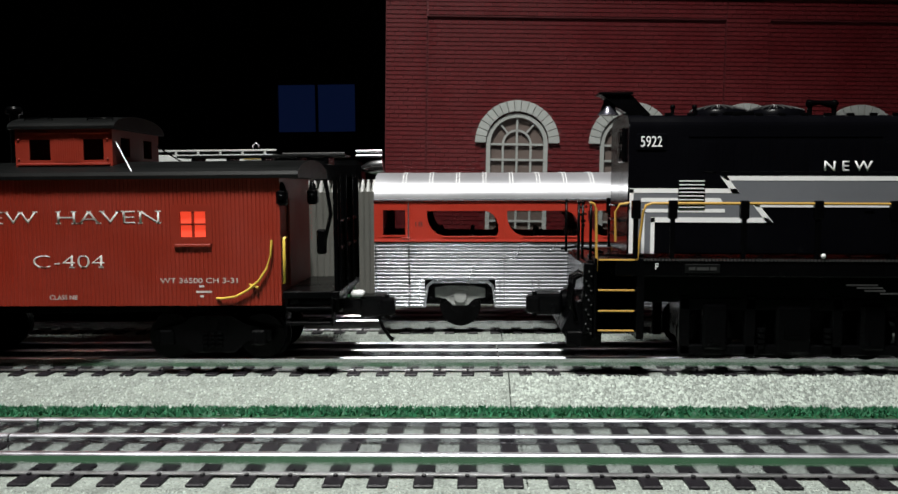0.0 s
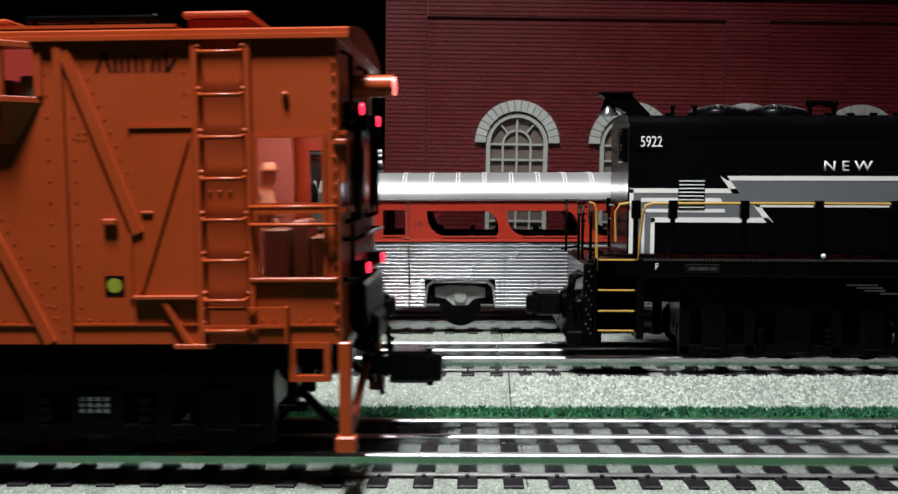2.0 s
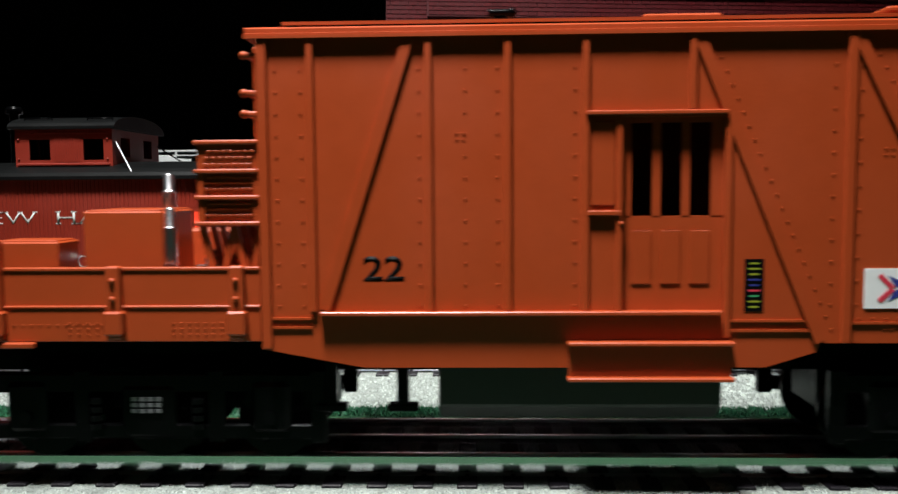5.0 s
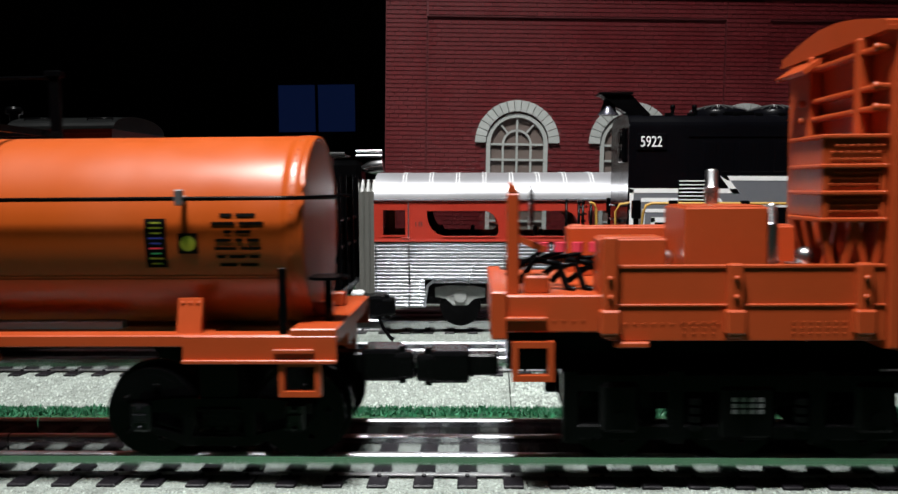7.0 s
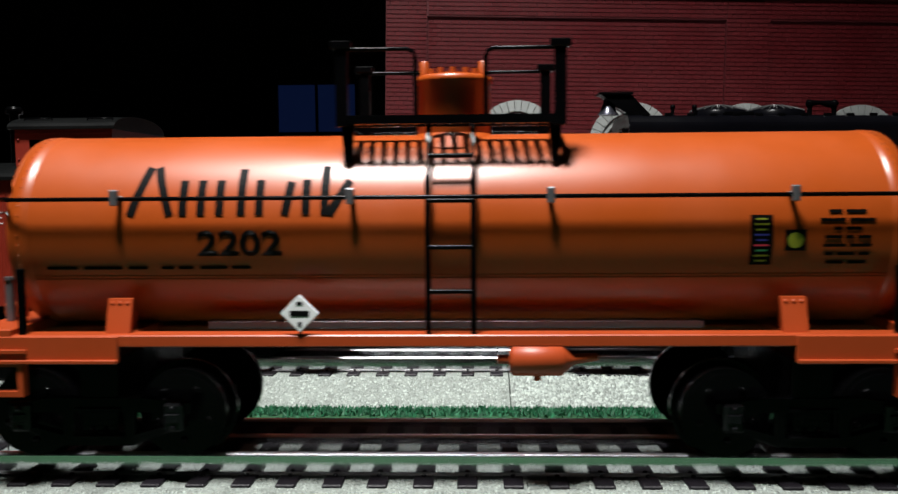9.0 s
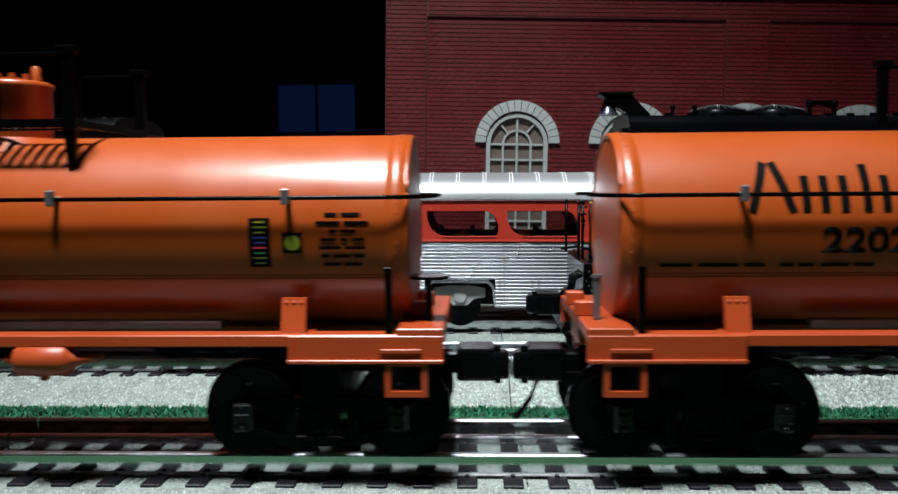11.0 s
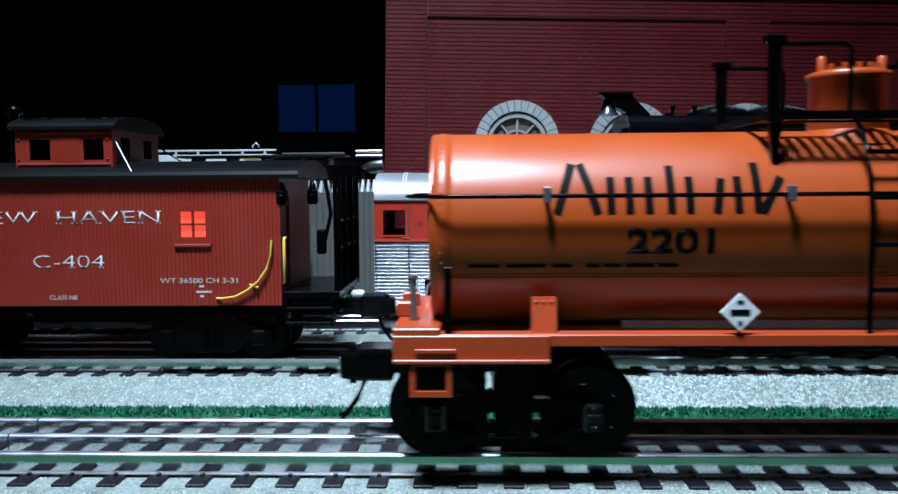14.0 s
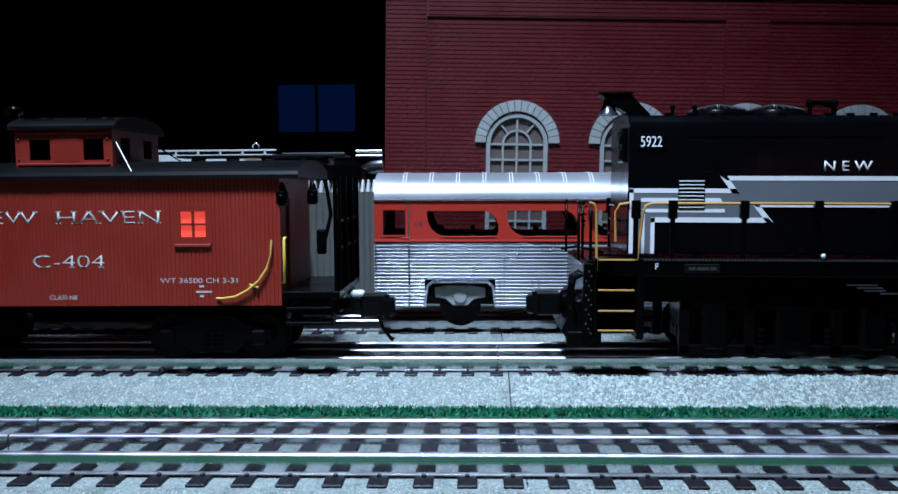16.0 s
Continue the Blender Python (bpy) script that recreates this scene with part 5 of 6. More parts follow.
def caboose():
    o = thing("caboose", "red wooden caboose with cupola, lit window and yellow grab rails", "caboose", 0, Y2, 0)
    y = -29
    xl, xr = -330, -78.3
    # board siding, each board a shallow bevelled strip
    bm = bmesh.new()
    w = 1.66
    wx0, wx1, wz0, wz1 = -119.6, -107, 48.6, 64.2
    n = int((xr - xl) / w)
    for i in range(n + 1):
        a = xl + i * w
        b = min(a + w, xr)
        for z0, z1 in (((23.6, wz0), (wz1, 75.4)) if b > wx0 and a < wx1 else ((23.6, 75.4),)):
            prism(bm, [(a, y + 1), (a, y + .22), (a + .22, y), (b - .22, y), (b, y + .22), (b, y + 1)], "z", z0, z1)
    side = part("board_siding", bm, CAB_RED, o, "red vertical board siding")
    tagged(side, kind="stuff")
    bm = bmesh.new()
    box(bm, xl, xr, -y - 1, -y, 23.6, 75.4)
    box(bm, xr - 1, xr, y + 1, -y - 1, 23.6, 75.4)
    box(bm, xr - .9, xr + .25, y - .3, y + 1.6, 23.6, 75.4)
    part("body", bm, CAB_RED, o)
    # window
    win = new("window")
    win.parent = o
    bm = bmesh.new()
    frame_bars(bm, wx0 - 1.6, wx1 + 1.6, wz0, wz1, y - .3, y + 1, 2.7)
    box(bm, wx0 - 1, wx1 + 1, y - .35, y + 1, wz0 - .4, wz0 + 1.1)
    box(bm, wx0 - 1, wx1 + 1, y - .35, y + 1, wz1 - 1.1, wz1 + .3)
    box(bm, -113.8, -112.9, y, y + .9, wz0 + 1, wz1 - 1)
    box(bm, wx0 + 1, wx1 - 1, y, y + .9, 56, 56.8)
    part("window_frame", bm, CAB_RED, win)
    for xa, xb in ((-118.5, -113.8), (-112.9, -108.1)):
        for za, zb in ((49.7, 56), (56.8, 63.1)):
            one("pane", LIT_WINDOW, win, box, xa, xb, y + .95, y + 1.1, za, zb, label="pane glowing red from the lit inside")
    one("window_sill", CAB_RED, win, box, wx0 - 1.2, wx1 + 1, y - 1, y + .3, 47.3, 48.5, .2)
    # roof
    bm = bmesh.new()
    arc = [(-31.5, 74.6), (-31.5, 76)] + [(-31 * math.cos(math.pi * k / 14), 76 + 6.4 * math.sin(math.pi * k / 14)) for k in range(1, 14)] + [(31.5, 76), (31.5, 74.6)]
    prism(bm, arc, "x", xl - 12, -70)
    part("roof", bm, BLACK_ROOF, o, "dark grey canvas roof over the platforms")
    walkb = new("roof_walk")
    walkb.parent = o
    for yy in (-5, 0, 5):
        one("plank", BLACK_ROOF, walkb, box, -127, -55, yy - 2.2, yy + 2.2, 83.6, 84.6, .15)
    for xb in (-120, -105, -90, -75, -63):
        one("cleat", BLACK, walkb, box, xb - .8, xb + .8, -7, 7, 80.6, 83.6)
    # cupola
    cup = new("cupola")
    cup.parent = o
    cy = -24
    cx0, cx1 = -187, -147
    bm = bmesh.new()
    cells = ((cx0, -182.4), (-182.4, -171.4), (-171.4, -160.2), (-160.2, -149.4), (-149.4, cx1))
    for a, b in cells:
        if a in (-182.4, -160.2):
            holed(bm, a, b, 78, 96, rect(a + 1.2, b - 1.2, 82.6, 91), cy, cy + 1)
        else:
            box(bm, a, b, cy, cy + 1, 78, 96)
    box(bm, cx0, cx1, -cy - 1, -cy, 78, 96)
    for x in (cx0, cx1 - 1):
        for a, b in ((-23, 0), (0, 23)):
            holed_y = (a + 7, b - 7)
            box(bm, x, x + 1, a, holed_y[0], 78, 96)
            box(bm, x, x + 1, holed_y[1], b, 78, 96)
            box(bm, x, x + 1, holed_y[0], holed_y[1], 78, 84)
            box(bm, x, x + 1, holed_y[0], holed_y[1], 92, 96)
    islands("cupola_wall", bm, CAB_RED, cup)
    bm = bmesh.new()
    box(bm, cx0 + 1, cx1 - 1, cy - 1, cy + .2, 80.4, 81.4, .2)
    box(bm, cx0 + 1, cx1 - 1, cy - .6, cy + .2, 93.2, 94, .15)
    for x in (-185.6, -149):
        for z in (83, 91):
            ball(bm, (x, cy - .2, z), .5, 6)
    for i in range(12):
        x = -171 + i * .9
        box(bm, x, x + .6, cy - .2, cy + .1, 82, 93)
    part("cupola_trim", bm, CAB_RED, cup)
    for a in (-181.2, -159):
        one("pane", SMOKED, cup, box, a, a + 8.4, cy + .5, cy + .6, 82.6, 91)
    bm = bmesh.new()
    arc = [(-26, 95), (-26, 96.2)] + [(-25.6 * math.cos(math.pi * k / 12), 96.2 + 5 * math.sin(math.pi * k / 12)) for k in range(1, 12)] + [(26, 96.2), (26, 95)]
    prism(bm, arc, "x", cx0 - 2, cx1 + 2)
    part("cupola_roof", bm, BLACK_ROOF, cup)
    for xa, xb in ((-184, -172), (-158, -147)):
        bm = bmesh.new()
        tube(bm, [(xa, -22, 97.6), (xa + .4, -22, 99.6), (xb - .4, -22, 99.6), (xb, -22, 97.6)], .4, 6)
        part("roof_grab", bm, BLACK, cup)
    one("antenna_wire", GREY_CLIP2, o, tube, [(-146, -23, 90), (-136.4, -30, 76.5)], .32, 6, label="thin pale wire from cupola to roof")
    one("antenna_wire", BLACK, o, tube, [(-146, 20, 90), (-130, 28, 78)], .35, 6)
    jack = one("smoke_jack", BLACK, o, tube, [(-204, 6, 80), (-204, 6, 104), (-204, 6, 104.1), (-204, 6, 106)], [2, 2, 3.6, 3.6], 16)
    one("jack_cap", BLACK, jack, tube, [(-204, 6, 106.1), (-204, 6, 107.2)], [3.4, 2.8], 16)
    # lettering
    lettering("name_word", "NEW", -205.4, y - .04, 56.9, 5.1, SOFT_WHITE, o, width=28.5, extrude=.08, bold=-.012, serif=.62)
    lettering("name_word", "HAVEN", -168.4, y - .04, 56.9, 5.1, SOFT_WHITE, o, width=41.7, extrude=.08, bold=-.012, serif=.62)
    lettering("car_number", "C-404", -179, y - .04, 39.1, 5.2, SOFT_WHITE, o, width=29.2, extrude=.08, bold=-.012, serif=.62)
    lettering("class_mark", "CLASS NE", -172.8, y - .04, 26.2, 1.8, SOFT_WHITE, o, width=11.4, extrude=.06)
    lettering("weight_mark", "WT 36500 CH 3-31", -127.2, y - .04, 32.8, 2.0, SOFT_WHITE, o, width=31.4, extrude=.06)
    bm = bmesh.new()
    for x, w2, z in ((-111.4, 2, 31), (-112.8, 6.4, 28.8), (-111.2, 1.6, 27)):
        box(bm, x, x + w2, y - .1, y, z, z + .8)
    part("small_print", bm, SOFT_WHITE, o, "tiny pale print drawn as bars")
    # grab rails
    bm = bmesh.new()
    pts = [(-81.4, y - 1.2, 50), (-81.8, y - 1.4, 44), (-83.6, y - 1.5, 38.6), (-87, y - 1.5, 33.6), (-91.4, y - 1.5, 30), (-96.4, y - 1.4, 27.4), (-102, y - 1.3, 26.6), (-104.4, y - .2, 26.6)]
    tube(bm, pts, .5, 8)
    tube(bm, [(-91, y + .4, 32), (-87, y - 1.6, 31)], .5, 6)
    part("grab_rail", bm, YELLOW, o, "curved yellow grab rail")
    bm = bmesh.new()
    tube(bm, [(-77.6, y + 8, 50.6), (-77, y + 1.4, 50.4), (-77, y + 1, 49.6), (-77, y + 1, 33), (-77.6, y + 2, 32.4)], .55, 8)
    part("grab_rail", bm, YELLOW, o)
    # end platform: steps, posts, rails, lamps, brake
    plat = new("end_platform")
    plat.parent = o
    bm = bmesh.new()
    box(bm, -78, -55, -28, 28, 26, 29, .3)
    part("platform_floor", bm, BLACK, plat)
    for s in (-1, 1):
        for z, d in ((27.6, 0), (21.4, 1.2), (15.6, 2.4)):
            one("step", BLACK, plat, box, -76.5, -58.5, *sorted((s * 20, s * (27.5 + d))), z, z + 1.3, .2)
        for x in (-77, -58.5):
            one("step_side", BLACK, plat, box, x, x + .8, *sorted((s * 21, s * 28)), 15, 29, .2)
    bm = bmesh.new()
    for yy in (-26, -9, 9, 26):
        cyl(bm, (-56.4, yy, 29), (-56.4, yy, 75), .9, 10)
        cyl(bm, (-55, yy * .96, 29), (-55, yy * .96, 76), .6, 8)
    for z in (46, 57):
        cyl(bm, (-56, -26, z), (-56, 26, z), .7, 8)
    for yy in range(-24, 25, 4):
        cyl(bm, (-56, yy, 29), (-56, yy, 46), .45, 6)
    tube(bm, [(-60, -27, 74), (-58, -27, 60), (-61, -27, 48), (-63, -26, 46)], .8, 8)
    box(bm, -64, -60, -27.6, -25.6, 44, 54, .8)
    part("end_railing", bm, BLACK, plat, "black end railing, ladder posts and brake gear")
    for x, yy in ((-77.4, -27.6), (-69.4, -6)):
        bm = bmesh.new()
        box(bm, x - 2.2, x + 2.2, yy - 2.2, yy + 2.2, 63.6, 70, .9)
        tube(bm, [(x, yy, 70), (x, yy, 72), (x, yy, 73)], [1.8, 1.2, .5], 10)
        ball(bm, (x, yy - 2.2, 67), 1.5, 8)
        part("marker_lamp", bm, BLACK, plat, "black oil marker lamp")
    bm = bmesh.new()
    box(bm, -78, -77.2, -16, -6, 30, 66)
    part("end_door", bm, CAB_RED, o)
    one("hose_block", WHITE, o, box, -53.6, -48, -9, -3, 24.2, 26.6, .8, label="small white plastic hose block")
    coupler(o, -58, 1, 19.4, True)
    bm = bmesh.new()
    box(bm, xl, -58, -12, 12, 18, 24, .4)
    part("centre_sill", bm, BLACK, o)
    for xc in (-108, -235):
        tr = new("truck")
        tr.parent = o
        for s in (-1, 1):
            bm = bmesh.new()
            ya, yb = sorted((s * 21.5, s * 24.5))
            prism(bm, [(xc - 24, 8), (xc - 24, 13), (xc - 13, 15), (xc - 8, 19), (xc + 8, 19), (xc + 13, 15), (xc + 24, 13), (xc + 24, 8), (xc + 14, 8.5), (xc + 9, 3.4), (xc - 9, 3.4), (xc - 14, 8.5)], "y", ya, yb, .4)
            for dx in (-3, 0, 3):
                for q in range(4):
                    cyl(bm, (xc + dx, s * 24.8, 6 + q * 1.7), (xc + dx, s * 24.8, 7 + q * 1.7), 1.3, 10)
            for dx in (-19, 19):
                box(bm, xc + dx - 3, xc + dx + 3, *sorted((s * 21, s * 26)), 6.6, 13, .8)
            part("side_frame", bm, BLACK, tr)
        bm = bmesh.new()
        for dx in (-19, 19):
            for s in (-1, 1):
                cyl(bm, (xc + dx, s * 12.4, 9.4), (xc + dx, s * 19, 9.4), 9.4, 26)
                cyl(bm, (xc + dx, s * 12, 9.4), (xc + dx, s * 13, 9.4), 10.7, 26)
        islands("wheel", bm, BLACK, tr)
        bm = bmesh.new()
        box(bm, xc - 5, xc + 5, -22, 22, 8, 20, .5)
        part("bolster", bm, BLACK, tr)
    return o


BLACK_ROOF = material("dark_grey_roof_paint", (0.003, 0.0033, 0.0033), 0.45, vary=0.15, bump=.1, spec=.13)
GREY_CLIP2 = material("pale_wire", (0.45, 0.45, 0.45), 0.4, .5)


def diesel():
    o = thing("diesel_locomotive", "black diesel locomotive with grey and white stripes and yellow rails", "locomotive", 60, Y2, 0, rot=(0, .55, 0))
    y = -21
    L = 330
    # hood with rounded shoulders
    bm = bmesh.new()
    arc = [(y, 43), (y, 94)] + [(y + 4 - 4 * math.cos(math.pi / 2 * k / 6), 94 + 4.8 * math.sin(math.pi / 2 * k / 6)) for k in range(1, 7)] + [(0, 99.8)]
    arc = arc + [(-a, b) for a, b in reversed(arc[:-1])]
    prism(bm, arc, "x", 0.4, L, .5)
    hood = part("hood", bm, LOCO_BLACK, o, "gloss black long hood")
    bm = bmesh.new()
    for x in range(24, 300, 24):
        box(bm, x - .15, x + .15, y - .15, y + .1, 46, 90)
    for x in (96, 112, 128):
        for z in (60.6, 63.4):
            box(bm, x - 2, x + 2, y - .5, y, z, z + .5)
    for x in range(30, 110, 7):
        box(bm, x, x + 5, y - .25, y + .1, 76, 88, .1)
    box(bm, 24, 100, y - .3, y, 90, 90.6)
    islands("door_seam", bm, LOCO_BLACK, hood)
    # roof fittings
    for x in (41.5, 65):
        bm = bmesh.new()
        tube(bm, [(x, 0, 98), (x, 0, 101.4), (x, 0, 101.9), (x, 0, 102.6), (x, 0, 103.6)], [12, 12, 11.4, 8.5, 4], 32)
        fan = part("roof_fan", bm, LOCO_BLACK, o, "round black roof fan with a ribbed grille")
        for k in range(24):
            a = math.pi * 2 * k / 24
            ca, sa = math.cos(a), math.sin(a)
            one("grille_rib", GREY_EDGE, fan, tube, [(x + 11.6 * ca, 11.6 * sa, 101.9), (x + 8.5 * ca, 8.5 * sa, 102.9), (x + 3.6 * ca, 3.6 * sa, 104)], .35, 4)
        one("fan_cap", GREY_EDGE, fan, tube, [(x, 0, 103), (x, 0, 104.4)], [4, 3.4], 16)
    bm = bmesh.new()
    for x in (78, 88):
        cyl(bm, (x, -4, 96), (x, -4, 104), 1.0, 10)
        ball(bm, (x, -4, 104.6), 1.8, 10)
    tube(bm, [(77, -4, 104.8), (82, -4, 105), (88, -4, 104.2)], [1.6, .9, 1.9], 12)
    part("horn", bm, BLACK, o, "black double air horn on the roof")
    bm = bmesh.new()
    for x in (21, 30):
        cyl(bm, (x, -6, 98), (x, -6, 102.6), .8, 8)
        ball(bm, (x, -6, 103), 1.2, 8)
    box(bm, 40, 52, -14, 10, 99, 100.6, .3)
    for x in range(6, 160, 9):
        box(bm, x, x + 3, y + 2.4, y + 3.4, 97.8, 99.6, .2)
    cyl(bm, (105, -6, 96), (105, -6, 99), 3, 14)
    part("roof_fitting", bm, BLACK, o)
    # bell and bracket on the end
    bm = bmesh.new()
    prism(bm, [(-10, 108), (3, 108), (3, 107), (11, 99.5), (4, 98), (-2, 102)], "y", -12, -4, .3)
    box(bm, -10.6, 3.4, -13, -3, 107.6, 108.6, .2)
    part("bell_bracket", bm, BLACK, o, "black sheet bracket over the bell")
    bm = bmesh.new()
    tube(bm, [(-6, -8, 107), (-6, -8, 104), (-6, -8, 101), (-6, -8, 99.6)], [1.6, 2.4, 3.4, 4.6], 18)
    part("bell", bm, BLACK_BELL, o, "dark polished bell")
    bm = bmesh.new()
    for z in (84, 90):
        cyl(bm, (-1.6, -9, z), (0.6, -9, z), 2.6, 14)
    box(bm, -1, .6, -14, -4, 80, 94, .5)
    for z in (50, 56, 62):
        tube(bm, [(.4, -12, z), (-1.4, -12, z), (-1.4, 12, z), (.4, 12, z)], .4, 6)
    part("end_light", bm, BLACK, o)
    # striping as thin plates on the hood side
    ys = y - .22

    def stripe(pts, mat, lift=0.0):
        bm = bmesh.new()
        prism(bm, pts, "y", ys - lift, y + .02)
        part("stripe", bm, mat, hood, "painted stripe")
    bot = 43.2
    stripe([(42, 74), (L - 1, 74), (L - 1, 63), (52, 63), (57, 57.4), (10.6, 57.4), (10.6, bot), (1, bot), (1, 69), (43, 69), (39.5, 74)], GREY_STRIPE)
    for p in ([(36.8, 74.4), (L - 1, 74.4), (L - 1, 72.6), (39.6, 72.6)],
              [(36.8, 74.4), (39.5, 74.4), (44.6, 67.6), (41.8, 67.6)],
              [(1, 69.4), (43.4, 69.4), (44.6, 67.6), (1, 67.6)],
              [(1, 69.2), (2.6, 69.2), (2.6, bot), (1, bot)],
              [(49.5, 63.6), (L - 1, 63.6), (L - 1, 62), (51.5, 62)],
              [(49.5, 63.6), (52, 63.6), (58.4, 55.8), (55.6, 55.8)],
              [(9.6, 57.8), (56, 57.8), (58.2, 55.8), (9.6, 55.8)],
              [(9.6, 57.6), (11.2, 57.6), (11.2, bot), (9.6, bot)],
              [(6.0, 61.2), (39, 61.2), (39, 59.8), (6.0, 59.8)],
              [(6.0, 61), (7.2, 61), (7.2, bot), (6.0, bot)],
              [(5.6, 65.6), (37, 65.6), (38, 64), (5.6, 64)]):
        stripe(p, WHITE, .12)
    bm = bmesh.new()
    for i in range(8):
        box(bm, 20.6, 30.6, y - .9, y, 61.6 + i * 1.5, 62.1 + i * 1.5, .1)
    islands("louvre_slat", bm, GREY_PALE, hood, "pale edged ventilation louvre")
    one("louvre_backing", LOCO_BLACK, hood, box, 20.3, 30.9, y - .5, y, 61, 73.4)
    lettering("name_word", "N E W", 77.6, y - .3, 76.5, 3.9, WHITE, o, width=18.9, extrude=.1, bold=.01)
    one("number_board", LOCO_BLACK, o, box, 3.6, 15.2, y - .5, y + .1, 84.8, 91.2, .2)
    lettering("road_number", "5922", 5, y - .5, 86, 4.2, WHITE, o, width=8.5, extrude=.1)
    # frame, walkway
    bm = bmesh.new()
    box(bm, -6, L, -31.6, 31.6, 35, 41.6, .4)
    frame_o = part("frame", bm, BLACK, o, "black frame with a tread-plate walkway edge")
    bm = bmesh.new()
    for i in range(230):
        x = 5 + i * 1.4
        box(bm, x, x + .8, -32.1, -31.4, 41.2, 42)
    part("walkway_edge", bm, GREY_EDGE, frame_o)
    one("builder_plate", BLACK_ROOF, frame_o, box, 21, 34.6, -31.9, -31.5, 36.4, 40, .2)
    bm = bmesh.new()
    for x, w2 in ((22.6, 2.4), (25.6, 4.6), (30.8, 2.4)):
        box(bm, x, x + w2, -32.1, -31.8, 37.6, 38.8)
    part("plate_print", bm, GREY_EDGE, frame_o)
    lettering("end_mark", "F", 9.6, -31.62, 37.8, 2.4, WHITE, o, extrude=.1)
    # handrails
    rail = new("handrail")
    rail.parent = o
    for s in (-1, 1):
        bm = bmesh.new()
        tube(bm, [(2, s * 31, 37.6), (2.6, s * 31, 42), (4.6, s * 31, 60), (5.6, s * 31, 62.8), (8, s * 31, 63.6), (60, s * 31, 63.6), (L, s * 31, 63.2)], .55, 8)
        part("rail_bar", bm, GOLD, rail, "yellow handrail")
        for x in (1.8, 16, 43.6, 72, 101, 130, 159, 188, 217, 246, 275):
            bm = bmesh.new()
            box(bm, x - .9, x + .9, s * 31 - .8, s * 31 + .8, 42, 62, .2)
            box(bm, x - 1.7, x + 1.7, s * 31 - 1.3, s * 31 + 1.3, 57.6, 64.8, .4)
            part("stanchion", bm, BLACK, rail)
    bm = bmesh.new()
    tube(bm, [(-13, -30, 37), (-13.6, -30, 61), (-14.4, -30, 63.4), (-16, -30, 63.8)], .55, 8)
    tube(bm, [(-4.4, -22, 48), (-4.6, -22, 60), (-3, -22, 63), (1, -22, 63.6)], .5, 8)
    part("end_rail", bm, GOLD, o, "yellow end handrail")
    bm = bmesh.new()
    for x, yy in ((-20, -28), (-17.4, -20), (-15, -26), (-20, 16)):
        cyl(bm, (x, yy, 41), (x, yy, 63.6), .6, 8)
        ball(bm, (x, yy, 63.8), .9, 6)
    for k in range(9):
        ball(bm, (-19 + k * .4, -26 + k, 62 - 8 * math.sin(math.pi * k / 8)), .6, 6)
    islands("end_post", bm, BLACK, o)
    # step well
    st = new("step_well")
    st.parent = o
    bm = bmesh.new()
    box(bm, -14, -13, -31.5, -10, 10, 42, .2)
    box(bm, 2.6, 5.6, -31.5, -10, 10, 42, .2)
    box(bm, -13, 3, -12, -10, 10, 42)
    box(bm, -16, -2, -28, 28, 36, 41, .4)
    islands("well_side", bm, BLACK, st)
    for z in (13.4, 21.2, 29.4, 41.4):
        one("step", BLACK, st, box, -12.6, 2.6, -31, -14, z - .6, z + .2)
        one("step_edge", GOLD, st, box, -12.4, 1.6, -31.9, -31.1, z - .2, z + .4, .1)
    bm = bmesh.new()
    box(bm, -18, -14, -30, 30, 12, 40, .5)
    prism(bm, [(-14, 6), (-22, 6), (-26, 12), (-20, 24), (-14, 26)], "y", -24, 24, .4)
    box(bm, -24, -10, -26, -20, 6, 12, .5)
    for yy in (-24, -18, -12):
        tube(bm, [(-16, yy, 36), (-21, yy, 33), (-22, yy, 24), (-20, yy, 16)], .9, 8)
    tube(bm, [(-26, -20, 45), (-20, -22, 46), (-10, -26, 44)], .6, 6)
    islands("pilot_piece", bm, BLACK, o, "black pilot plate or air hose")
    bm = bmesh.new()
    for k in range(14):
        ball(bm, (-15 - (k % 3), -30.4, 12 + k * 1.9), .42, 6)
    part("hose_chain", bm, GREY_EDGE, o, "grey chain hanging at the pilot")
    coupler(o, -16, -1, 20, False)
    bm = bmesh.new()
    cyl(bm, (-24, -4, 21), (-14, -4, 21), 5.4, 18)
    part("draft_gear", bm, BLACK, o)
    for xc in (66, 255):
        truck_frame(o, xc, 45, 26, 2, 27, "black six-wheel truck with boxed side frames", BLACK, BLACK)
        bm = bmesh.new()
        for dx in (-32, 0, 32):
            for s in (-1, 1):
                cyl(bm, (xc + dx, s * 13, 10.2), (xc + dx, s * 19, 10.2), 10.2, 28)
                cyl(bm, (xc + dx, s * 12.4, 10.2), (xc + dx, s * 13.6, 10.2), 11.5, 28)
        islands("wheel", bm, BLACK, o)
    bm = bmesh.new()
    prism(bm, [(-28, 12), (28, 12), (30, 34), (-30, 34)], "x", 118, 204, .6)
    part("fuel_tank", bm, BLACK, o)
    bm = bmesh.new()
    for k, (x, w2) in enumerate(((84, 12), (88, 10), (91, 8), (97, 8))):
        box(bm, x, x + w2, -30.6, -30, 31.6 - k * 1.1, 32.2 - k * 1.1)
    part("brake_pipe", bm, GREY_EDGE, o)
    one("underframe", BLACK, o, box, 6, L - 4, -25, 25, 24, 35.2)
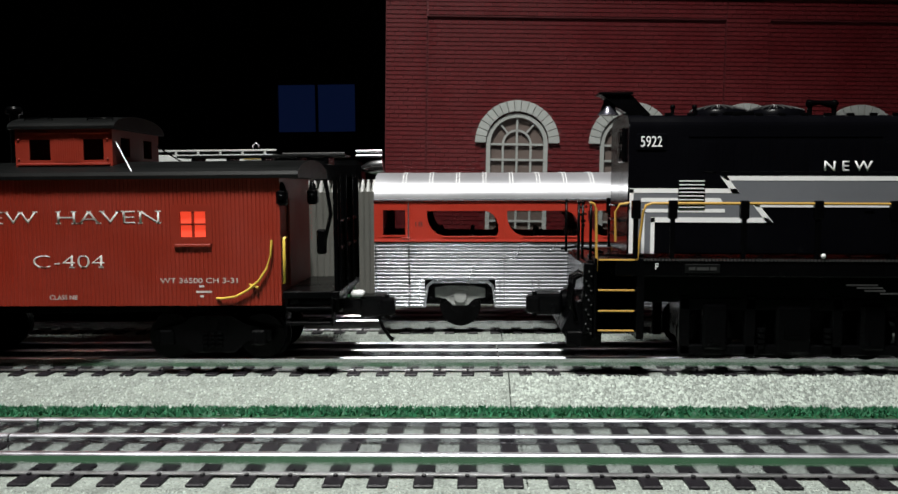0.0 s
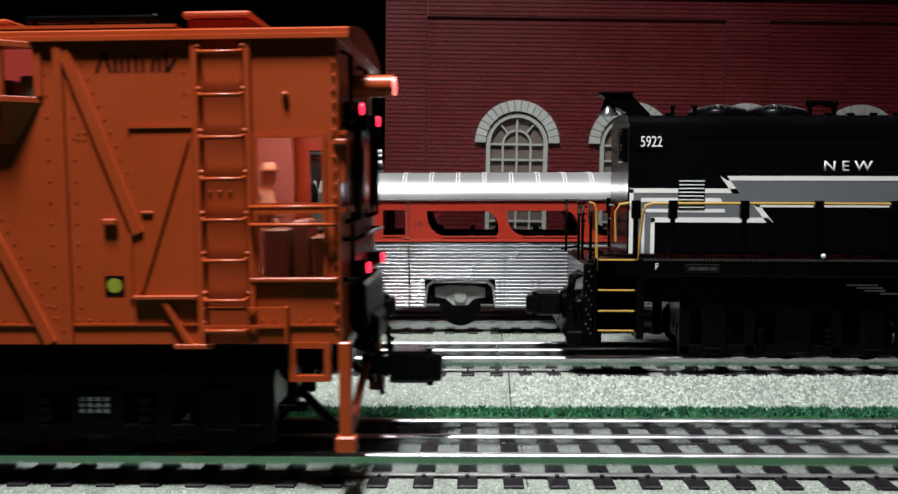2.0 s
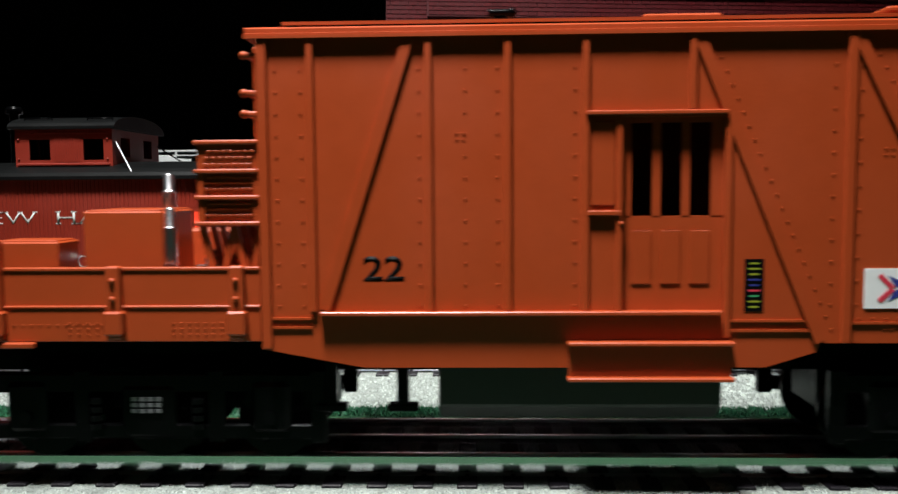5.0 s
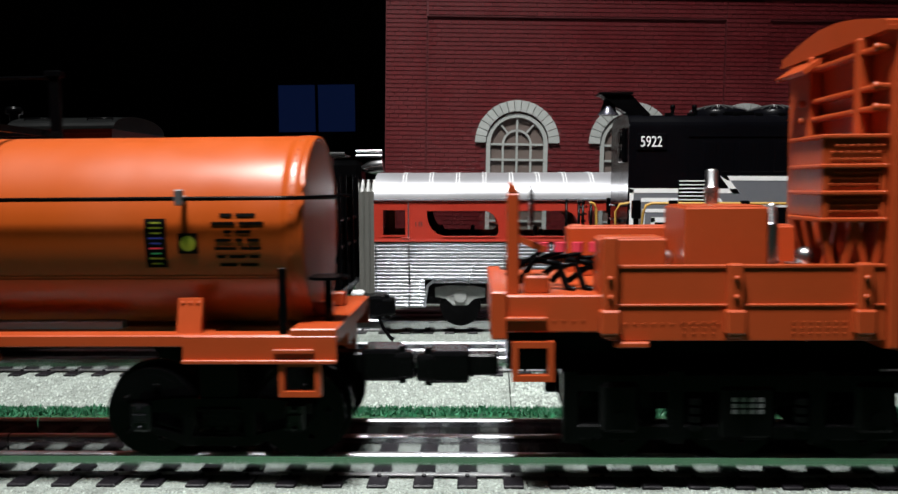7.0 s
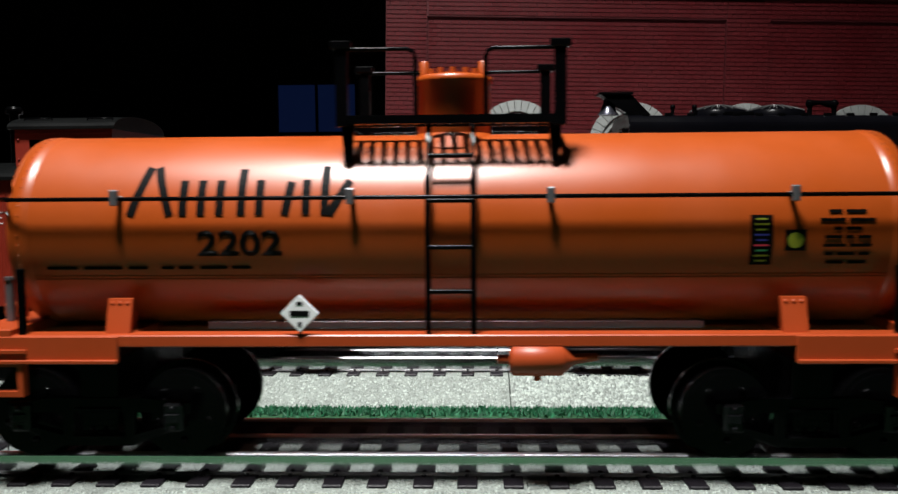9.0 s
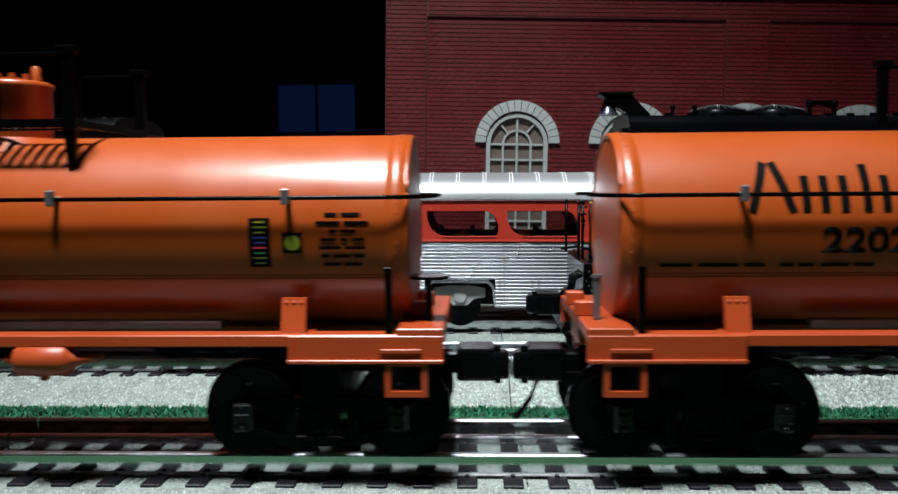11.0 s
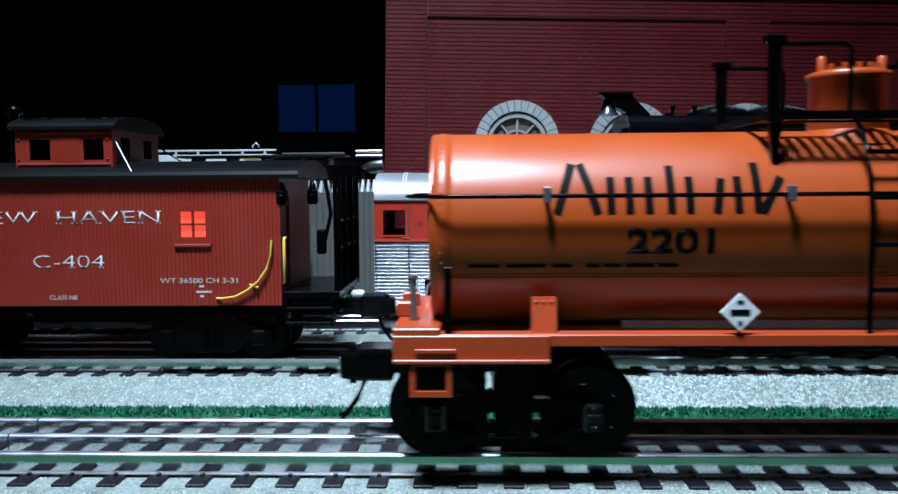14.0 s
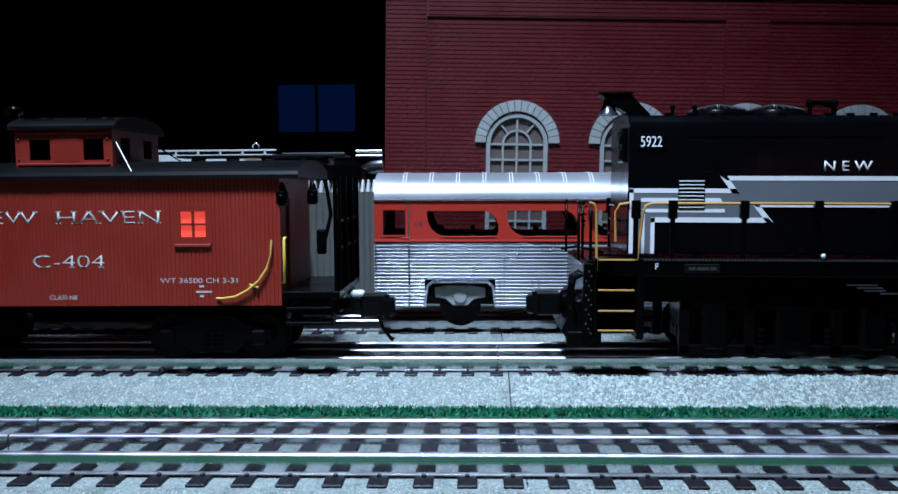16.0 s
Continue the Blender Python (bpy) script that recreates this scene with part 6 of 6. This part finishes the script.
    one("lamp_bead", WHITE, o, ball, (74, -32, 43.4), 1.0, 8, label="small white walkway lamp")
    return o


GREY_EDGE = material("worn_dark_grey", (0.03, 0.03, 0.03), 0.45, vary=.3, noise_scale=2000)
BLACK_BELL = material("dark_metal", (0.08, 0.08, 0.1), 0.2, 0.8)


def building():
    o = thing("brick_building", "red brick engine shed with grey stone arched windows", "building", -61.6, 560, -14.5, rot=(0, 1.2, 1.9))
    Z = 14.5          # local z of rail level
    W = 560
    top = 216 + Z
    # core wall with real openings, panel by panel
    centres = [87.8 + 78.6 * k for k in range(6)]
    r0, zs, z0 = 20.2, 101.0 + Z, 41 + Z
    edges = [25] + [(a + b) / 2 for a, b in zip(centres, centres[1:])] + [W]
    bm = bmesh.new()
    for k, c in enumerate(centres):
        hole = [(c - r0, z0), (c + r0, z0)] + [(c + r0 * math.cos(a), zs + r0 * math.sin(a)) for a in (math.pi * i / 20 for i in range(21))]
        holed(bm, edges[k], edges[k + 1], 0, top, hole, 2.4, 8)
    box(bm, -3.2, 25, .4, 8, 0, top)
    wall = new("wall")
    wall.parent = o
    tagged(wall, "red brick wall with darker mortar joints")
    islands("wall_panel", bm, MORTAR, wall)
    bm = bmesh.new()
    box(bm, -3.2, 6, 8, 240, 0, top)
    box(bm, W - 6, W, 8, 240, 0, top)
    box(bm, 6, W - 6, 234, 240, 0, top)
    islands("far_wall", bm, BRICK, o)
    one("roof", BRICK, o, box, -5, W + 2, -3, 242, top, top + 5, .4)
    one("cornice", BRICK, o, box, -4, W + 1, -2.6, 2.2, top - 15, top, .5)
    # bricks
    bw, ch, j = 6.15, 2.92, .42

    def blocked(x, z):
        for c in centres:
            if abs(x - c) < 28.6 and zs - .6 < z and math.hypot(x - c, z - zs) < 30.2:
                return True
            if abs(x - c) < r0 + 2.6 and z0 - 2 < z < zs + 1:
                return True
        return False

    def bricks(spans, zlo, zhi, y, test=lambda x, z: True):
        out = []
        n = int((zhi - zlo) / ch)
        for i in range(n):
            z = zlo + i * ch
            for a, b in spans:
                x = a - (bw / 2 if i % 2 else 0)
                while x < b:
                    p, q = max(x, a), min(x + bw - j, b)
                    if q - p > 1 and not blocked((p + q) / 2, z + ch / 2):
                        out.append((p, q, z, z + ch - j, y))
                    x += bw
        return out

    field = bricks([(26, 229), (259, W - 20)], 10 + Z, 186 + Z, 1.9)
    piers = bricks([(-2.8, 24.6)], 10 + Z, 201 + Z, -.1) + bricks([(229.6, 258.6)], 10 + Z, 201 + Z, -.1) + bricks([(26, 229), (259, W - 20)], 188 + Z, 201 + Z, -.1)
    single = [b for b in field if 26 < b[0] < 110 and 142 + Z < b[2] < 183 + Z and b[1] - b[0] > 5][:300]
    rest = [b for b in field + piers if b not in set(single)]
    vs, fs = [], []
    for a, b, za, zb, y in rest:
        d = .14
        n = len(vs)
        yy = y + random.uniform(-.05, .05)
        vs += [(a, y + .6, za), (b, y + .6, za), (b, y + .6, zb), (a, y + .6, zb), (a + d, yy, za + d), (b - d, yy, za + d), (b - d, yy, zb - d), (a + d, yy, zb - d)]
        fs += [(n + 4, n + 5, n + 6, n + 7), (n, n + 1, n + 5, n + 4), (n + 1, n + 2, n + 6, n + 5), (n + 2, n + 3, n + 7, n + 6), (n + 3, n, n + 4, n + 7)]
    me = bpy.data.meshes.new("brickwork")
    me.from_pydata([(x * K, y * K, z * K) for x, y, z in vs], [], fs)
    me.materials.append(BRICK_FIELD)
    ob = new("brickwork", me)
    ob.parent = wall
    tagged(ob, "red moulded bricks in stretcher bond", kind="stuff")
    for k, (a, b) in enumerate(((229, 259),)):
        one("pier", MORTAR, o, box, a, b, .4, 2.4, 0, top - 15)
    one("lintel_band", MORTAR, o, box, 25, W, .4, 2.4, 187 + Z, top - 15)
    bm = bmesh.new()
    h, d = (ch - j) / 2, .14
    w = bw - j
    v = [bm.verts.new(p) for p in ((0, .6, -h), (w, .6, -h), (w, .6, h), (0, .6, h), (d, 0, -h + d), (w - d, 0, -h + d), (w - d, 0, h - d), (d, 0, h - d))]
    for f in ((4, 5, 6, 7), (0, 1, 5, 4), (1, 2, 6, 5), (2, 3, 7, 6), (3, 0, 4, 7)):
        bm.faces.new([v[q] for q in f])
    bme = mesh_of("brick", bm, BRICK)
    for a, b, za, zb, y in single:
        ob = new("brick", bme)
        ob.parent = wall
        ob.matrix_basis = pose(a * K, (y + random.uniform(-.05, .05)) * K, (za + zb) / 2 * K)
    # arched windows
    for c in centres[:5]:
        win = new("arched_window")
        win.parent = o
        tagged(win, "grey framed arched window under a stone arch")
        n = 17
        for i in range(n):
            a0, a1 = math.pi * i / n + .006, math.pi * (i + 1) / n - .006
            bm = bmesh.new()
            pr = [(c + r * math.cos(a), zs + .8 + r * math.sin(a)) for r, a in ((21.6, a0), (29.2, a0), (29.2, a1), (21.6, a1))]
            prism(bm, pr, "y", -.9, 2.4, .2)
            part("arch_stone", bm, STONE, win)
        bm = bmesh.new()
        rr = [(r, math.pi * i / 24) for r in (18.4, 21.2) for i in range(25)]
        for i in range(24):
            p = [rr[i], rr[25 + i], rr[26 + i], rr[i + 1]]
            prism(bm, [(c + r * math.cos(a), zs + r * math.sin(a)) for r, a in p], "y", .9, 5)
        for x in (c - 19.8, c + 19.8):
            box(bm, x - 1.4, x + 1.4, .9, 5, z0, zs)
        box(bm, c - 23, c + 23, -.8, 5, z0 - 2.4, z0, .3)
        part("window_frame", bm, STONE, win)
        bm = bmesh.new()
        for dx in (-9.6, 0, 9.6):
            box(bm, c + dx - .7, c + dx + .7, 2.2, 4, z0, zs + (18.6 if dx == 0 else 0))
        for i in range(6):
            zz = zs - i * 10.6
            if zz > z0 + 2:
                box(bm, c - 18.4, c + 18.4, 2.0, 3.8, zz - .7, zz + .7)
        for i in range(16):
            a0, a1 = math.pi * i / 16, math.pi * (i + 1) / 16
            prism(bm, [(c + r * math.cos(a), zs + r * math.sin(a)) for r, a in ((8.9, a0), (10.3, a0), (10.3, a1), (8.9, a1))], "y", 2.2, 4)
        for a in (math.pi * .28, math.pi * .72):
            slant(bm, c + 10 * math.cos(a), zs + 10 * math.sin(a), c + 18.6 * math.cos(a), zs + 18.6 * math.sin(a), 1.2, 2.2, 4)
        part("glazing_bar", bm, STONE, win)
        pane = [(c - 19, z0), (c + 19, z0)] + [(c + 19 * math.cos(a), zs + 19 * math.sin(a)) for a in (math.pi * i / 20 for i in range(21))]
        bm = bmesh.new()
        prism(bm, pane, "y", 4.4, 4.8)
        part("pane", bm, PANE, win, "brownish frosted pane")
    return o


BRICK_FIELD = material("red_brick_plastic_field", (0.118, 0.0096, 0.0126), 0.42, noise_scale=200, vary=0.12, bump=0.15, random_vary=0.1, island=True)
PANE = material("brown_frosted_pane", (0.16, 0.125, 0.11), 0.35, vary=.15, noise_scale=150)


def grass():
    vs, fs = [], []
    rnd = random.Random(4)
    for _ in range(16000):
        x = rnd.uniform(-330, 420)
        y = 303 - abs(rnd.gauss(0, 3.6))
        z = -14.3
        hgt = rnd.uniform(.6, 2.1) * (1.15 + .5 * noise.noise((x * .16, 0, 3)))
        w = rnd.uniform(.4, .9)
        a = rnd.uniform(0, 6.28)
        lx, ly = rnd.gauss(0, 1.0), rnd.gauss(0, .8)
        n = len(vs)
        for k in range(3):
            vs.append((x + w * math.cos(a + k * 2.09), y + w * math.sin(a + k * 2.09), z))
        vs.append((x + lx, y + ly, z + hgt))
        fs += [(n, n + 1, n + 3), (n + 1, n + 2, n + 3), (n + 2, n, n + 3)]
    me = bpy.data.meshes.new("grass")
    me.from_pydata([(x * K, y * K, z * K) for x, y, z in vs], [], fs)
    me.materials.append(GRASS)
    tagged(new("grass", me), "bright green turf fringe along the roadbed", "grass", kind="stuff")


def stones():
    """Loose coarse grains on the roadbed beside the tracks."""
    rnd = random.Random(7)
    vs, fs = [], []

    def grain(x, y, z, r):
        n = len(vs)
        for dx, dy, dz in ((1, 0, 0), (0, 1, 0), (-1, 0, 0), (0, -1, 0), (0, 0, 1)):
            q = r * rnd.uniform(.6, 1.2)
            vs.append((x + dx * q, y + dy * q, z + dz * q * .75))
        for k in range(4):
            fs.append((n + k, n + (k + 1) % 4, n + 4))
    for count, x0, x1, y0, y1, r0, r1 in ((9000, -260, 12, 301, 326, .35, .9), (12000, 14, 290, 301, 326, .5, 1.3), (7000, -150, 150, 190, 206, .3, .65), (16000, -150, 170, 204, 250, .25, .5), (9000, -230, 180, 378, 424, .35, .7)):
        for _ in range(count):
            y = rnd.uniform(y0, y1)
            grain(rnd.uniform(x0, x1), y, bed_height(y) - .2, rnd.uniform(r0, r1))
    me = bpy.data.meshes.new("ballast_grains")
    me.from_pydata([(x * K, y * K, z * K) for x, y, z in vs], [], fs)
    me.materials.append(GRAIN)
    tagged(new("ballast_grains", me), "loose pale grey ballast grains on the roadbed", "ballast", kind="stuff")


GRAIN = material("pale_ballast_grain", (0.31, 0.345, 0.315), 0.8, noise_scale=1500, vary=.2, random_vary=.48, island=True)


def far_car():
    """Pale roof walkway and pipes of a freight car on a track further back."""
    o = thing("hopper_car", "dark freight car with pale grey roof walkway behind the caboose", "freight car", 0, 505, 0)
    one("body", BLACK, o, box, -330, -114, -28, 28, 6, 84, 1.0)
    w = new("roof_walkway")
    w.parent = o
    bm = bmesh.new()
    prism(bm, [(-232, 86.4), (-124, 86.4), (-119, 90.4), (-232, 90.4)], "y", -30, -12, .2)
    part("walkway_plate", bm, GREY_PALE, w)
    one("walkway_rail", GREY_PALE, w, box, -232, -117, -30.6, -29.6, 92.2, 93.2, .2)
    for i in range(9):
        one("walkway_post", GREY_PALE, w, box, -230 + i * 13.2, -228.8 + i * 13.2, -30.4, -29.6, 90.2, 92.3)
    one("hoop", CHROME, o, tube, [(-131, -28, 92.6), (-131.6, -28, 95.6), (-129.6, -28, 97.4), (-127.6, -28, 95.6), (-128.2, -28, 92.6)], .6, 8)
    one("yellow_strip", YELLOW, o, box, -136, -125, -31, -30.1, 87.4, 88.6, .2)
    one("pipe", GREY_EDGE, o, cyl, (-118, -10, 91.2), (-80, -10, 91.2), .8, 10)
    for z in (89.6, 92.4):
        one("pipe", CHROME, o, cyl, (-73, -10, z), (-57, -10, z), 1.0, 10)
    bm = bmesh.new()
    tube(bm, [(-70, -6, 82), (-64, -6, 83), (-57, -6, 84)], [2, 4.6, 4.6], 16)
    part("polished_casing", bm, CHROME, o, "bright polished metal casing")
    one("dark_casing", BLACK, o, box, -114, -70, -12, 12, 60, 87, 3)
    return o


GREY_PALE = material("pale_grey_paint", (0.5, 0.52, 0.5), 0.5, vary=.1)
NIGHT_BLUE = material("dusk_window_glow", (0.01, 0.015, 0.05), 0.4, emit=(0.03, 0.07, 0.3), strength=0.06)


def night_window():
    o = thing("window_1", "dim blue night window in the dark far wall", "window", 0, 2594, 0)
    tagged(o, kind="structure")
    k = 2594 / 1500
    for a, b in ((-363, -294.5), (-289.5, -221.5)):
        one("pane", NIGHT_BLUE, o, box, a * k, b * k, 0, 3, 71 + (171.5 - 71) * k, 71 + (258.5 - 71) * k)
    bm = bmesh.new()
    frame_bars(bm, -368 * k, -217 * k, 71 + (168 - 71) * k, 71 + (262 - 71) * k, -8, 4, 7)
    box(bm, -294.5 * k, -289.5 * k, -8, 4, 71 + (170 - 71) * k, 71 + (260 - 71) * k)
    part("window_frame", bm, ROOM, o)


car = coach()
copy_thing(car, pose(-424 * K, Y3 * K, 0))
caboose()
diesel()
far_car()
night_window()
building()
grass()
stones()


motions()
